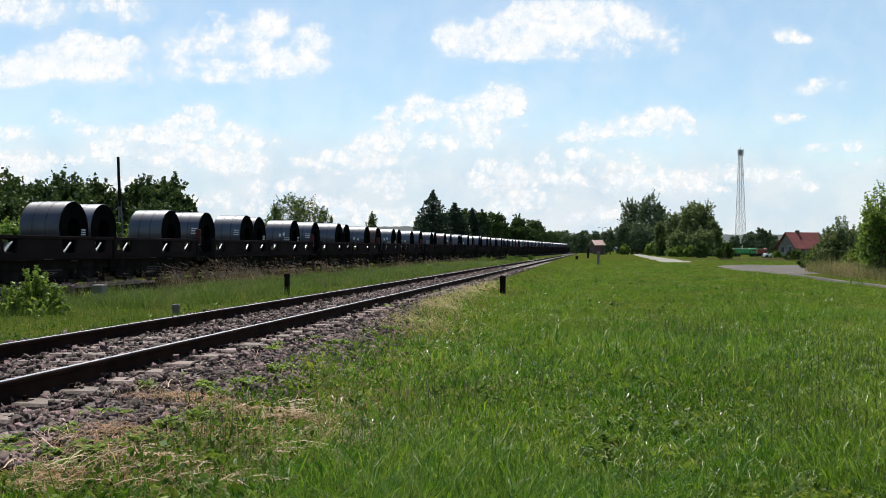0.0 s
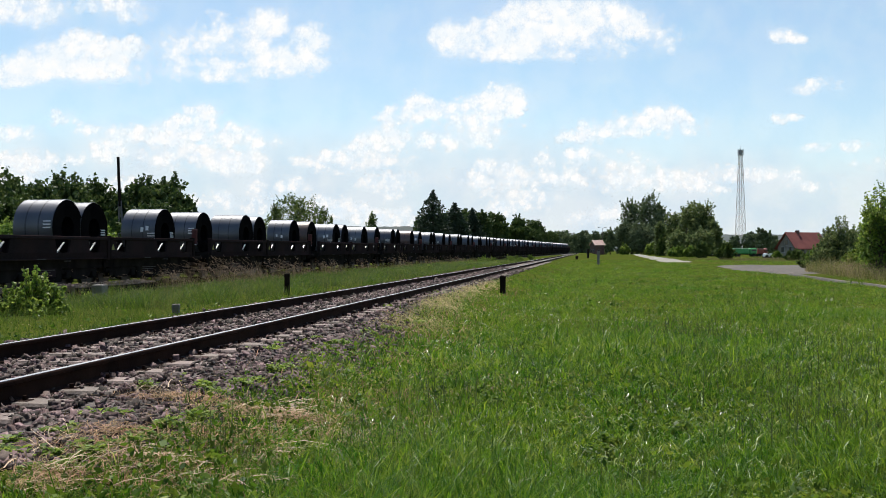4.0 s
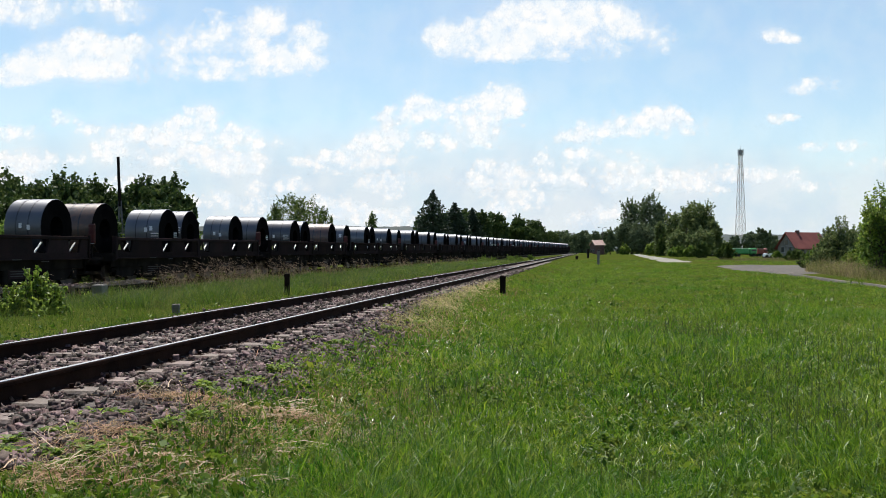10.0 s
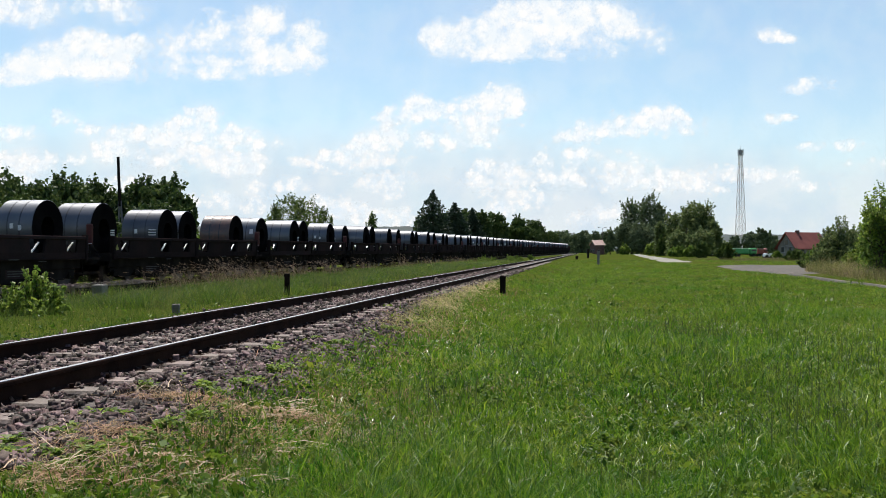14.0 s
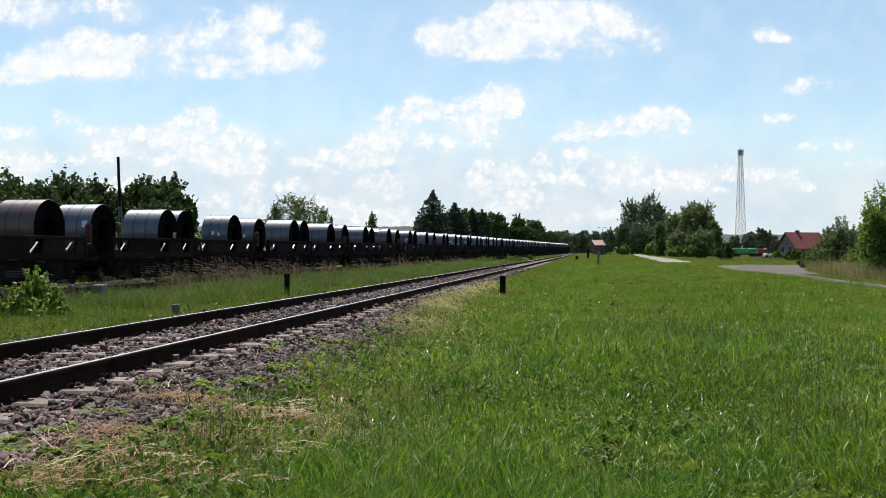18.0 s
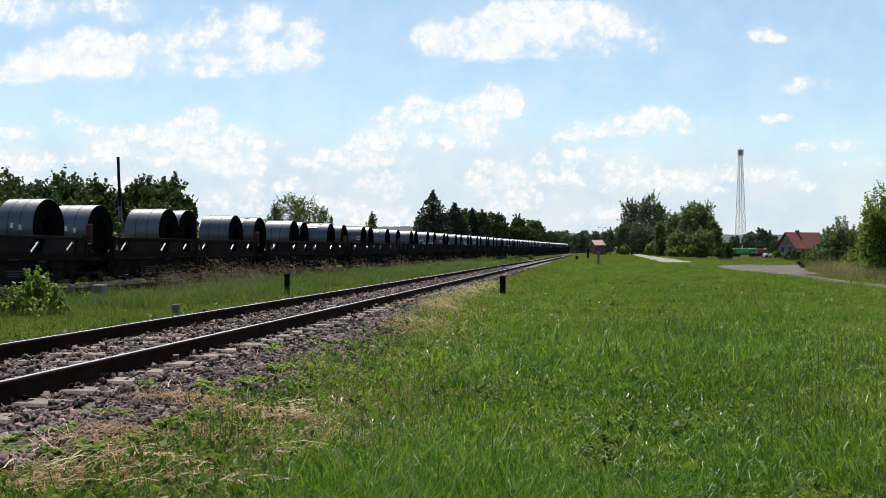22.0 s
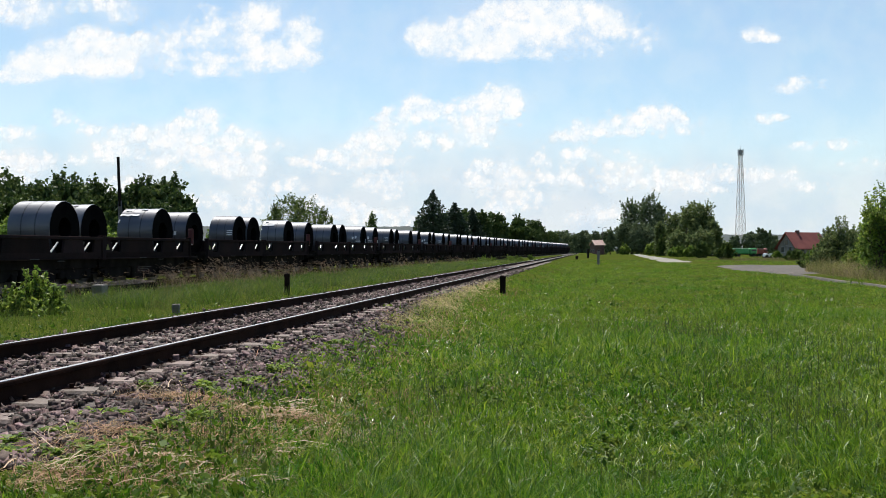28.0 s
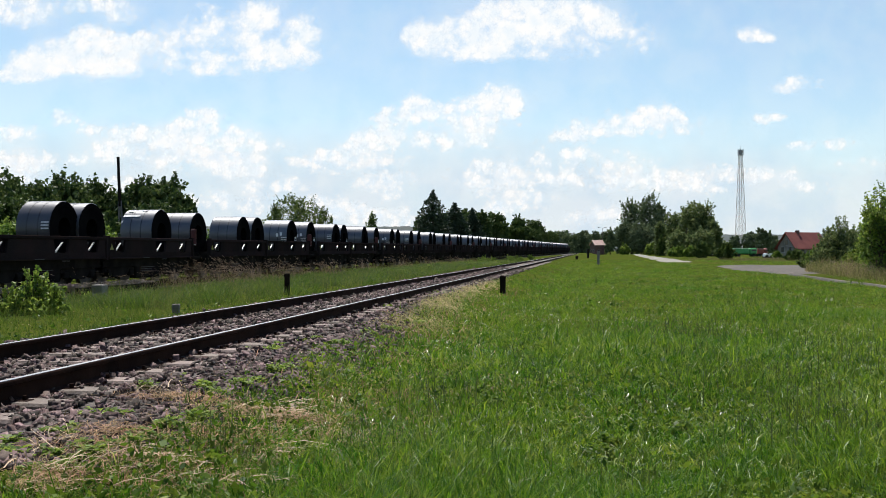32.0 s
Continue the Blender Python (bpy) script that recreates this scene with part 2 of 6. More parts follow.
def tri_mesh(name, verts, tris, smooth_shade=False):
    """A mesh of triangles from numpy arrays."""
    me = bpy.data.meshes.new(name)
    nv, nt = len(verts), len(tris)
    me.vertices.add(nv)
    me.vertices.foreach_set("co", np.asarray(verts, np.float32).ravel())
    me.loops.add(nt * 3)
    me.loops.foreach_set("vertex_index", np.asarray(tris, np.int32).ravel())
    me.polygons.add(nt)
    me.polygons.foreach_set("loop_start", np.arange(0, nt * 3, 3, dtype=np.int32))
    if smooth_shade:
        me.polygons.foreach_set("use_smooth", np.ones(nt, bool))
    me.update(calc_edges=True)
    return me


def blades(rng, x, y, z, height, width, lean, curl=0.5, way=None):
    """Grass blades: five points and three triangles each."""
    k = len(x)
    a = rng.uniform(0, 2 * np.pi, k)
    wx, wy = np.cos(a) * width / 2, np.sin(a) * width / 2
    b = rng.uniform(0, 2 * np.pi, k) if way is None else way
    lx, ly = np.cos(b) * lean * height, np.sin(b) * lean * height
    v = np.empty((k, 5, 3))
    v[:, 0] = np.c_[x - wx, y - wy, z]
    v[:, 1] = np.c_[x + wx, y + wy, z]
    mx, my, mz = x + lx * 0.35, y + ly * 0.35, z + height * 0.6
    v[:, 2] = np.c_[mx - wx * 0.8, my - wy * 0.8, mz]
    v[:, 3] = np.c_[mx + wx * 0.8, my + wy * 0.8, mz]
    v[:, 4] = np.c_[x + lx, y + ly, z + height * (1 - 0.35 * np.minimum(lean, 1.5) * curl)]
    i = np.arange(k)[:, None] * 5
    t = np.concatenate([i + [0, 1, 3], i + [0, 3, 2], i + [2, 3, 4]], 1).reshape(-1, 3)
    return v.reshape(-1, 3), t


def leaves(rng, pts, size, up=0.35):
    """Leaf quads (two triangles) at the points, turned at random."""
    k = len(pts)
    a = rng.normal(size=(k, 3))
    a /= np.linalg.norm(a, axis=1)[:, None]
    b = rng.normal(size=(k, 3))
    b -= a * (a * b).sum(1)[:, None]
    b /= np.linalg.norm(b, axis=1)[:, None]
    s = size * rng.uniform(0.6, 1.3, k)[:, None]
    v = np.stack([pts - a * s, pts + b * s * 0.55, pts + a * s, pts - b * s * 0.55], 1)
    i = np.arange(k)[:, None] * 4
    t = np.concatenate([i + [0, 1, 2], i + [0, 2, 3]], 1).reshape(-1, 3)
    return v.reshape(-1, 3), t


def fan_points(rng, n, r0, r1, half=30.0, bias=2.0):
    """Points on the ground ahead, thinning out with the distance from where one stands."""
    u = rng.random(n)
    r = r0 * (r1 / r0) ** u if bias == 2.0 else (r0 ** (2 - bias) + u * (r1 ** (2 - bias) - r0 ** (2 - bias))) ** (1 / (2 - bias))
    a = np.radians(rng.uniform(-half, half, n))
    return r * np.sin(a), r * np.cos(a), r


# ---------------------------------------------------------------- ground
def build_ground():
    xs = np.concatenate([[-4000, -2500, -1500, -900, -600, -400, -300, -220, -160, -120], np.arange(-90, -8.5, 0.9), np.arange(-8.4, -0.5, 0.15), np.arange(-0.4, 60.1, 0.9), [70, 85, 100, 130, 170, 230, 320, 450, 700, 1100, 1800, 2800, 4000]])
    ys = np.concatenate([[-400, -200, -100, -50, -20, -8, 0], np.arange(1, 60, 0.6), np.arange(60, 120, 1.5), np.arange(120, 460, 5), np.arange(460, 1000, 30), np.arange(1000, 4600, 200)])
    X, Y = np.meshgrid(xs, ys)
    # skew the grid so that its lines run along the tracks
    Xs = X + np.clip(Y, -50, 460) * 0.1394
    Z = ground_z(Xs, Y)
    v = np.c_[Xs.ravel(), Y.ravel(), Z.ravel()]
    w = len(xs)
    j, i = np.meshgrid(np.arange(len(ys) - 1), np.arange(w - 1), indexing="ij")
    a = (j * w + i).ravel()
    t = np.concatenate([np.c_[a, a + 1, a + w + 1], np.c_[a, a + w + 1, a + w]])
    me = tri_mesh("ground", v, t, True)
    tagged(link_mesh("ground", me, M["soil"]), "grassy summer meadow with worn dry patches", "ground", kind="structure")


build_ground()


# ---------------------------------------------------------------- near track
def on_track(s, q, z=0.0):
    c = UN * s + NN * (Q_C + q)
    return Vector((c.x, c.y, z + GRADE * c.y))


RAIL_PROFILE = [(-0.07, 0), (0.07, 0), (0.07, 0.012), (0.012, 0.035), (0.010, 0.115), (0.036, 0.128), (0.036, 0.150), (0.030, 0.158),
                (-0.030, 0.158), (-0.036, 0.150), (-0.036, 0.128), (-0.010, 0.115), (-0.012, 0.035), (-0.07, 0.012)]


def rail_bm(q, top, s0, s1, along, head=False):
    """A rail along the line from s0 to s1; head: its running surface alone."""
    bm = bmesh.new()
    prof = [(-0.020, 0.1580), (0.020, 0.1580), (0.018, 0.1600), (-0.018, 0.1600)] if head else RAIL_PROFILE
    rings = []
    k = max(2, int((s1 - s0) / 12))
    for i in range(k + 1):
        s = s0 + (s1 - s0) * i / k
        rings.append([bm.verts.new(along(s, q + x, top - 0.158 + z)) for x, z in prof])
    n = len(prof)
    for a, b in zip(rings, rings[1:]):
        for i in range(n):
            bm.faces.new((a[i], a[(i + 1) % n], b[(i + 1) % n], b[i]))
    bm.faces.new(rings[0][::-1])
    bm.faces.new(rings[-1])
    bmesh.ops.recalc_face_normals(bm, faces=bm.faces)
    return bm


def build_near_track():
    track = thing("railway_track", "idle railway track with rusty rails on stone ballast", "railway track")
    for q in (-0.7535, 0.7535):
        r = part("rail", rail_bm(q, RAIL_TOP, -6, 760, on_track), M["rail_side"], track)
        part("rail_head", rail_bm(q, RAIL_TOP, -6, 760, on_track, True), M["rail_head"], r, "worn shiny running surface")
    bm = box(bmesh.new(), -1.22, 1.22, -0.13, 0.13, -0.18, 0.0, 0.02)
    me = bpy.data.meshes.new("sleeper")
    bm.to_mesh(me)
    bm.free()
    me.materials.append(M["sleeper"])
    clip_bm = box(bmesh.new(), -0.045, 0.045, -0.05, 0.05, 0.0, 0.035, 0.008)
    rod(clip_bm, (0, 0, 0.03), (0, 0, 0.065), 0.016, seg=6)
    clips = bpy.data.meshes.new("rail_fastening")
    clip_bm.to_mesh(clips)
    clip_bm.free()
    clips.materials.append(M["rail_side"])
    rng = random.Random(4)
    turn = -math.degrees(math.atan2(UN.x, UN.y))
    for i in range(-13, 170):
        s = 2.06 + 0.6 * i
        ob = new("sleeper", me)
        ob.parent = track
        ob.matrix_basis = Matrix.Translation(on_track(s, rng.uniform(-0.03, 0.03), RAIL_TOP - 0.142 + rng.uniform(-0.006, 0.004))) @ pose(0, 0, 0, 0, 0, turn + rng.uniform(-0.7, 0.7))
        if i < 40:
            for q in (-0.8535, -0.6535, 0.6535, 0.8535):
                f = new("rail_fastening", clips)
                f.parent = ob
                f.matrix_basis = pose(q, 0, -0.03)


build_near_track()


def build_train_track():
    def along(s, q, z):
        x, y, h = train_path(s)
        return Vector((x + math.cos(h) * q, y - math.sin(h) * q, z))
    track = thing("main_line_track", "railway track under the train, half hidden by grass", "railway track")
    for q in (-0.7535, 0.7535):
        part("rail", rail_bm(q, RAIL_T, -30, 620, along), M["rail_side"], track)
    bm = bmesh.new()
    for i in range(240):
        s = 5 + 0.6 * i
        x, y, h = train_path(s)
        m = Matrix.Translation((x, y, RAIL_T - 0.17)) @ Matrix.Rotation(-h, 4, "Z") @ Matrix.Diagonal((2.5, 0.26, 0.12, 1))
        bmesh.ops.create_cube(bm, size=1, matrix=m)
    tagged(part("sleeper", bm, M["post"], track), kind="stuff")
    # ballast ribbon
    bm = bmesh.new()
    rings = []
    for i in range(80):
        s = -30 + i * 8.2
        rings.append([bm.verts.new(along(s, q, z)) for q, z in ((-3.0, -0.55), (-2.4, RAIL_T - 0.2), (1.7, RAIL_T - 0.19), (2.9, -0.6))])
    for a, b in zip(rings, rings[1:]):
        for i in range(3):
            bm.faces.new((a[i], a[i + 1], b[i + 1], b[i]))
    bmesh.ops.recalc_face_normals(bm, faces=bm.faces)
    part("ballast", bm, M["bed"], track)


build_train_track()


# ---------------------------------------------------------------- clouds
def cloud_material(name, dim, bright, strength, scale, swing, low, high, heap=0.0):
    """Glowing cloud: its cover frayed by noise and, with heap, gathered into rounded billows."""
    m = bpy.data.materials.new(name)
    m.use_nodes = True
    n, l = m.node_tree.nodes, m.node_tree.links
    n.remove(n["Principled BSDF"])
    out = n["Material Output"]
    at = n.new("ShaderNodeAttribute")
    at.attribute_name = "cover"
    tc = n.new("ShaderNodeTexCoord")
    info = n.new("ShaderNodeObjectInfo")
    add = n.new("ShaderNodeVectorMath")
    sc = n.new("ShaderNodeVectorMath")
    sc.operation = "SCALE"
    sc.inputs["Scale"].default_value = 900.0
    cmb = n.new("ShaderNodeCombineXYZ")
    l.new(info.outputs["Random"], cmb.inputs["X"])
    l.new(info.outputs["Random"], cmb.inputs["Z"])
    l.new(cmb.outputs["Vector"], sc.inputs[0])
    l.new(tc.outputs["Object"], add.inputs[0])
    l.new(sc.outputs["Vector"], add.inputs[1])
    big = n.new("ShaderNodeTexNoise")
    big.inputs["Scale"].default_value, big.inputs["Detail"].default_value, big.inputs["Roughness"].default_value = scale, 12, 0.64
    big.inputs["Distortion"].default_value = 0.3
    l.new(add.outputs["Vector"], big.inputs["Vector"])
    billow = n.new("ShaderNodeTexVoronoi")
    billow.feature = "SMOOTH_F1"
    billow.inputs["Scale"].default_value, billow.inputs["Detail"].default_value = scale * 1.9, 4
    billow.inputs["Roughness"].default_value, billow.inputs["Smoothness"].default_value = 0.62, 0.35
    l.new(add.outputs["Vector"], billow.inputs["Vector"])
    puff = n.new("ShaderNodeMath")
    puff.operation = "MULTIPLY_ADD"
    puff.inputs[1].default_value, puff.inputs[2].default_value = -heap, 1.12 * heap
    l.new(billow.outputs["Distance"], puff.inputs[0])
    mixed = n.new("ShaderNodeMath")
    l.new(big.outputs["Fac"], mixed.inputs[0])
    l.new(puff.outputs["Value"], mixed.inputs[1])
    a1 = n.new("ShaderNodeMath")
    a1.operation = "MULTIPLY_ADD"
    a1.inputs[1].default_value, a1.inputs[2].default_value = swing, -swing / 2
    l.new(mixed.outputs["Value"], a1.inputs[0])
    a2 = n.new("ShaderNodeMath")
    l.new(at.outputs["Fac"], a2.inputs[0])
    l.new(a1.outputs["Value"], a2.inputs[1])
    al = n.new("ShaderNodeMapRange")
    al.interpolation_type = "SMOOTHSTEP"
    al.inputs["From Min"].default_value, al.inputs["From Max"].default_value = low, high
    l.new(a2.outputs["Value"], al.inputs["Value"])
    edge = n.new("ShaderNodeMapRange")
    edge.inputs["From Min"].default_value, edge.inputs["From Max"].default_value = 0.0, 0.12
    l.new(at.outputs["Fac"], edge.inputs["Value"])
    mul = n.new("ShaderNodeMath")
    mul.operation = "MULTIPLY"
    l.new(al.outputs["Result"], mul.inputs[0])
    l.new(edge.outputs["Result"], mul.inputs[1])
    fine = n.new("ShaderNodeTexNoise")
    fine.inputs["Scale"].default_value, fine.inputs["Detail"].default_value = scale * 1.4, 6
    l.new(add.outputs["Vector"], fine.inputs["Vector"])
    col = n.new("ShaderNodeMix")
    col.data_type = "RGBA"
    col.inputs["A"].default_value, col.inputs["B"].default_value = (*dim, 1), (*bright, 1)
    r = n.new("ShaderNodeMapRange")
    r.inputs["From Min"].default_value, r.inputs["From Max"].default_value = 0.38, 0.58
    crease = n.new("ShaderNodeMath")
    crease.operation = "MULTIPLY_ADD"
    crease.inputs[1].default_value = 0.8
    l.new(puff.outputs["Value"], crease.inputs[0])
    l.new(fine.outputs["Fac"], crease.inputs[2])
    l.new(crease.outputs["Value"], r.inputs["Value"])
    l.new(r.outputs["Result"], col.inputs["Factor"])
    em = n.new("ShaderNodeEmission")
    em.inputs["Strength"].default_value = strength
    l.new(col.outputs["Result"], em.inputs["Color"])
    tr = n.new("ShaderNodeBsdfTransparent")
    mx = n.new("ShaderNodeMixShader")
    l.new(mul.outputs["Value"], mx.inputs["Fac"])
    l.new(tr.outputs["BSDF"], mx.inputs[1])
    l.new(em.outputs["Emission"], mx.inputs[2])
    l.new(mx.outputs["Shader"], out.inputs["Surface"])
    return m


M["cloud"] = cloud_material("cloud", (0.88, 0.94, 0.985), (1.0, 0.997, 0.985), 0.765, 0.0105, 2.0, 0.22, 1.04, 0.20)
M["heaped"] = cloud_material("heaped_cloud", (0.86, 0.93, 0.985), (1.0, 0.997, 0.985), 0.765, 0.0118, 2.0, 0.22, 0.98, 0.29)
M["bank"] = cloud_material("soft_low_cloud", (0.80, 0.90, 0.985), (1.0, 0.995, 0.985), 0.745, 0.0115, 2.1, 0.15, 0.98, 0.28)
M["wisp"] = cloud_material("cloud_wisp", (0.90, 0.95, 0.99), (1.0, 0.997, 0.985), 0.74, 0.006, 1.5, 0.15, 2.2)
M["low_veil"] = cloud_material("low_thin_cloud", (0.69, 0.83, 0.965), (0.82, 0.905, 0.985), 0.685, 0.004, 0.5, 0.0, 0.9)
M["veil"] = cloud_material("thin_cloud", (0.55, 0.83, 1.0), (0.74, 0.925, 1.0), 0.71, 0.004, 0.5, 0.0, 1.0)
CLOUD_Y = 3600.0
CLOUDS = []


def cloud(cx, cy, puffs, drift, depth=0.0, label="white cumulus cloud with ragged edges", material="cloud"):
    """A far cloud: puffs (x, y, half width, half height, weight) in thousandths of its distance, round the middle cx, cy."""
    d = CLOUD_Y + depth
    k = d / 1800.0
    x0 = min(x - 1.5 * a for x, y, a, b, w in puffs)
    x1 = max(x + 1.5 * a for x, y, a, b, w in puffs)
    y0 = min(y - 1.5 * b for x, y, a, b, w in puffs)
    y1 = max(y + 1.5 * b for x, y, a, b, w in puffs)
    step = 6 + (x1 - x0) / 60
    nx, ny = max(8, int((x1 - x0) / step)), max(6, int((y1 - y0) / step))
    X, Y = np.meshgrid(np.linspace(x0, x1, nx), np.linspace(y0, y1, ny))
    den = np.zeros_like(X)
    for x, y, a, b, w in puffs:
        rr = ((X - x) / a) ** 2 + ((Y - y) / b) ** 2
        den = np.maximum(den, w * np.clip(1.24 - rr * 0.56, 0, 1))
    v = np.c_[(X * k).ravel(), (8.0 * den).ravel(), (Y * k).ravel()]
    j, i = np.meshgrid(np.arange(ny - 1), np.arange(nx - 1), indexing="ij")
    a = (j * nx + i).ravel()
    t = np.concatenate([np.c_[a, a + 1, a + nx + 1], np.c_[a, a + nx + 1, a + nx]])
    me = tri_mesh("cloud", v, t, True)
    att = me.attributes.new("cover", "FLOAT", "POINT")
    att.data.foreach_set("value", den.ravel().astype(np.float32))
    ob = link_mesh("cloud", me, M[material])
    tagged(ob, label, "cloud", kind="structure")
    ob.matrix_basis = pose(cx * k, d, EYE_Z + cy * k)
    CLOUDS.append((ob, cx, cy, drift, d))


def cloud_at(puffs, drift, depth=0.0, label="white cumulus cloud with ragged edges", material="cloud"):
    """The same with puffs by bearing and height over the horizon."""
    n = len(puffs)
    cx, cy = sum(p[0] for p in puffs) / n - 784, 441 - sum(p[1] for p in puffs) / n
    local = [(x - 784 - cx, 441 - y - cy, a, b, w) for x, y, a, b, w in puffs]
    cloud(cx, cy, local, drift, depth, label, "heaped" if material == "cloud" and depth >= 60 else material)
    if material == "cloud":
        cloud(cx, cy, [(x, y, 1.4 * a, 1.3 * b, 0.72 * w) for x, y, a, b, w in local], drift, depth + 25, "thin wisps round a white cloud", "wisp")


cloud_at([(145, 75, 34, 24, 1), (105, 98, 55, 24, 1), (60, 118, 60, 24, 1), (20, 138, 60, 16, .9), (205, 95, 42, 22, .95), (155, 125, 60, 20, 1), (228, 76, 18, 12, .8)], (20, 9))
cloud_at([(60, 18, 55, 28, .8), (5, 10, 40, 30, .8), (180, 6, 70, 16, .8), (240, 30, 30, 14, .6)], (-22, 0), 40)
cloud_at([(480, 42, 34, 24, 1), (430, 70, 66, 28, .8), (360, 72, 40, 24, .66), (305, 78, 36, 28, .75), (380, 30, 28, 12, .7), (552, 68, 36, 26, .9), (505, 108, 66, 26, .85), (430, 128, 80, 22, .72), (320, 128, 80, 18, .62), (235, 142, 50, 14, .62)], (-18, 14))
cloud_at([(800, 66, 28, 24, 1), (855, 78, 66, 26, 1), (925, 52, 66, 42, 1), (1000, 36, 78, 42, 1), (1080, 30, 58, 32, .9), (1125, 52, 40, 28, .8), (910, 92, 110, 16, .9), (1170, 70, 42, 24, .65), (1080, 80, 66, 22, .65)], (-55, 2))
cloud_at([(738, 186, 28, 18, .9), (702, 206, 32, 16, .85), (765, 200, 40, 20, .85), (850, 182, 22, 18, .85), (892, 182, 42, 28, .95), (830, 208, 60, 24, .85), (926, 188, 18, 14, .8)], (-6, -2), 60)
cloud_at([(690, 242, 44, 18, .9), (650, 264, 48, 16, .85), (610, 278, 44, 14, .8), (780, 244, 70, 22, .72), (862, 238, 40, 18, .7), (908, 224, 24, 11, .75)], (-10, 2), 80)
cloud_at([(352, 202, 32, 17, 1), (328, 226, 46, 20, .95), (288, 242, 48, 18, .85), (402, 238, 48, 20, .8), (460, 252, 40, 13, .8), (412, 290, 52, 17, .8), (330, 282, 80, 20, .66)], (5, -7), 120)
cloud_at([(230, 238, 44, 14, .85), (160, 233, 24, 11, .8), (192, 266, 42, 16, .85), (140, 282, 50, 12, .75), (110, 206, 24, 13, .7), (25, 234, 34, 14, .85), (60, 290, 60, 14, .6)], (5, 0), 150)
cloud_at([(1052, 230, 28, 17, .85), (1010, 246, 40, 13, .7), (1112, 224, 48, 18, .85), (1172, 208, 44, 22, .85), (1212, 226, 38, 14, .7)], (-14, 2), 100)
cloud_at([(1030, 276, 38, 16, .8), (962, 286, 38, 17, .8), (990, 312, 60, 18, .65), (1100, 286, 56, 17, .75), (880, 291, 38, 17, .8), (870, 314, 60, 18, .65)], (-8, 0), 140)
cloud_at([(1395, 62, 24, 13, .95), (1416, 67, 22, 9, .85)], (-65, 2))
cloud_at([(1452, 147, 22, 10, .9), (1428, 160, 24, 10, .85), (1484, 154, 18, 5, .6)], (-40, 3))
cloud_at([(1386, 210, 18, 9, .8), (1408, 207, 16, 7, .75)], (-35, 0))
cloud_at([(1446, 262, 26, 9, .75), (1512, 258, 28, 11, .75)], (-30, 4), 60)
cloud_at([(1560, 292, 46, 10, .65)], (-30, 0), 60)
cloud_at([(1240, 320, 80, 20, .6), (1340, 312, 60, 18, .6), (1140, 318, 70, 20, .62), (1430, 322, 60, 20, .58)], (-8, 0), 200)
# a soft bank of small clouds, thinning out towards the open meadow
def build_bank():
    rr = random.Random(17)
    for i in range(30):
        f = rr.random()
        x, y = -40 + 1340 * f, 262 + 120 * rr.random() + 26 * f
        wide, n = rr.uniform(34, 74), rr.randint(3, 5)
        puffs = [(x + rr.uniform(-1, 1) * wide, y + rr.uniform(-9, 9), wide * rr.uniform(0.4, 0.8), rr.uniform(8, 17), rr.uniform(0.55, 0.9) * (1 - 0.25 * f)) for k in range(n)]
        cloud_at(puffs, (rr.uniform(-9, -3), 0), 180 + 8 * i, "soft white cloud low over the horizon", "bank")


build_bank()
# thin veil low over the horizon
cloud_at([(220, 360, 400, 110, .66), (560, 370, 360, 115, .70), (900, 375, 360, 115, .70), (1260, 385, 360, 105, .68), (1540, 395, 280, 100, .66)], (-6, 0), 500, "thin white veil of cloud low over the horizon", "low_veil")
cloud_at([(784, 150, 1500, 420, .36)], (-4, 0), 700, "thin high haze over the whole sky", "veil")


# ---------------------------------------------------------------- far hills
def build_hills():
    for name, y0, x0, x1, h0, seed, col in (("hill_far", 2900, -2600, 2600, 66, 1, M["hill"]), ("hill_mid", 1700, -1200, 1300, 26, 7, M["hill"])):
        rng = np.random.default_rng(seed)
        xs = np.linspace(x0, x1, 400)
        ridge = h0 * (0.96 + 0.04 * np.cos((xs + 600 * seed) / 900.0)) + rng.normal(0, 0.5, 400) * y0 / 2000
        if seed == 1:
            ridge = ridge * (1 - 0.45 * smooth(-100, 700, xs))
        top = np.c_[xs, np.full(400, y0), ridge]
        mid = np.c_[xs, np.full(400, y0 - 250), ridge * 0.6]
        foot = np.c_[xs, np.full(400, y0 - 700), np.full(400, -8.0)]
        v = np.concatenate([foot, mid, top])
        i = np.arange(399)
        t = []
        for r in (0, 400):
            t += [np.c_[i + r, i + r + 1, i + r + 401], np.c_[i + r, i + r + 401, i + r + 400]]
        me = tri_mesh(name, v, np.concatenate(t), False)
        tagged(link_mesh(name, me, col), "hazy wooded hills on the horizon", "hill", kind="structure")


build_hills()


# ---------------------------------------------------------------- trees
def limb(bm, a, b, r0, r1, rng, seg=6):
    mid = (Vector(a) + Vector(b)) / 2 + Vector((rng.uniform(-.1, .1), rng.uniform(-.1, .1), 0)) * (Vector(b) - Vector(a)).length * 0.5
    rod(bm, a, mid, r0, (r0 + r1) / 2, seg)
    rod(bm, mid, b, (r0 + r1) / 2, r1, seg)


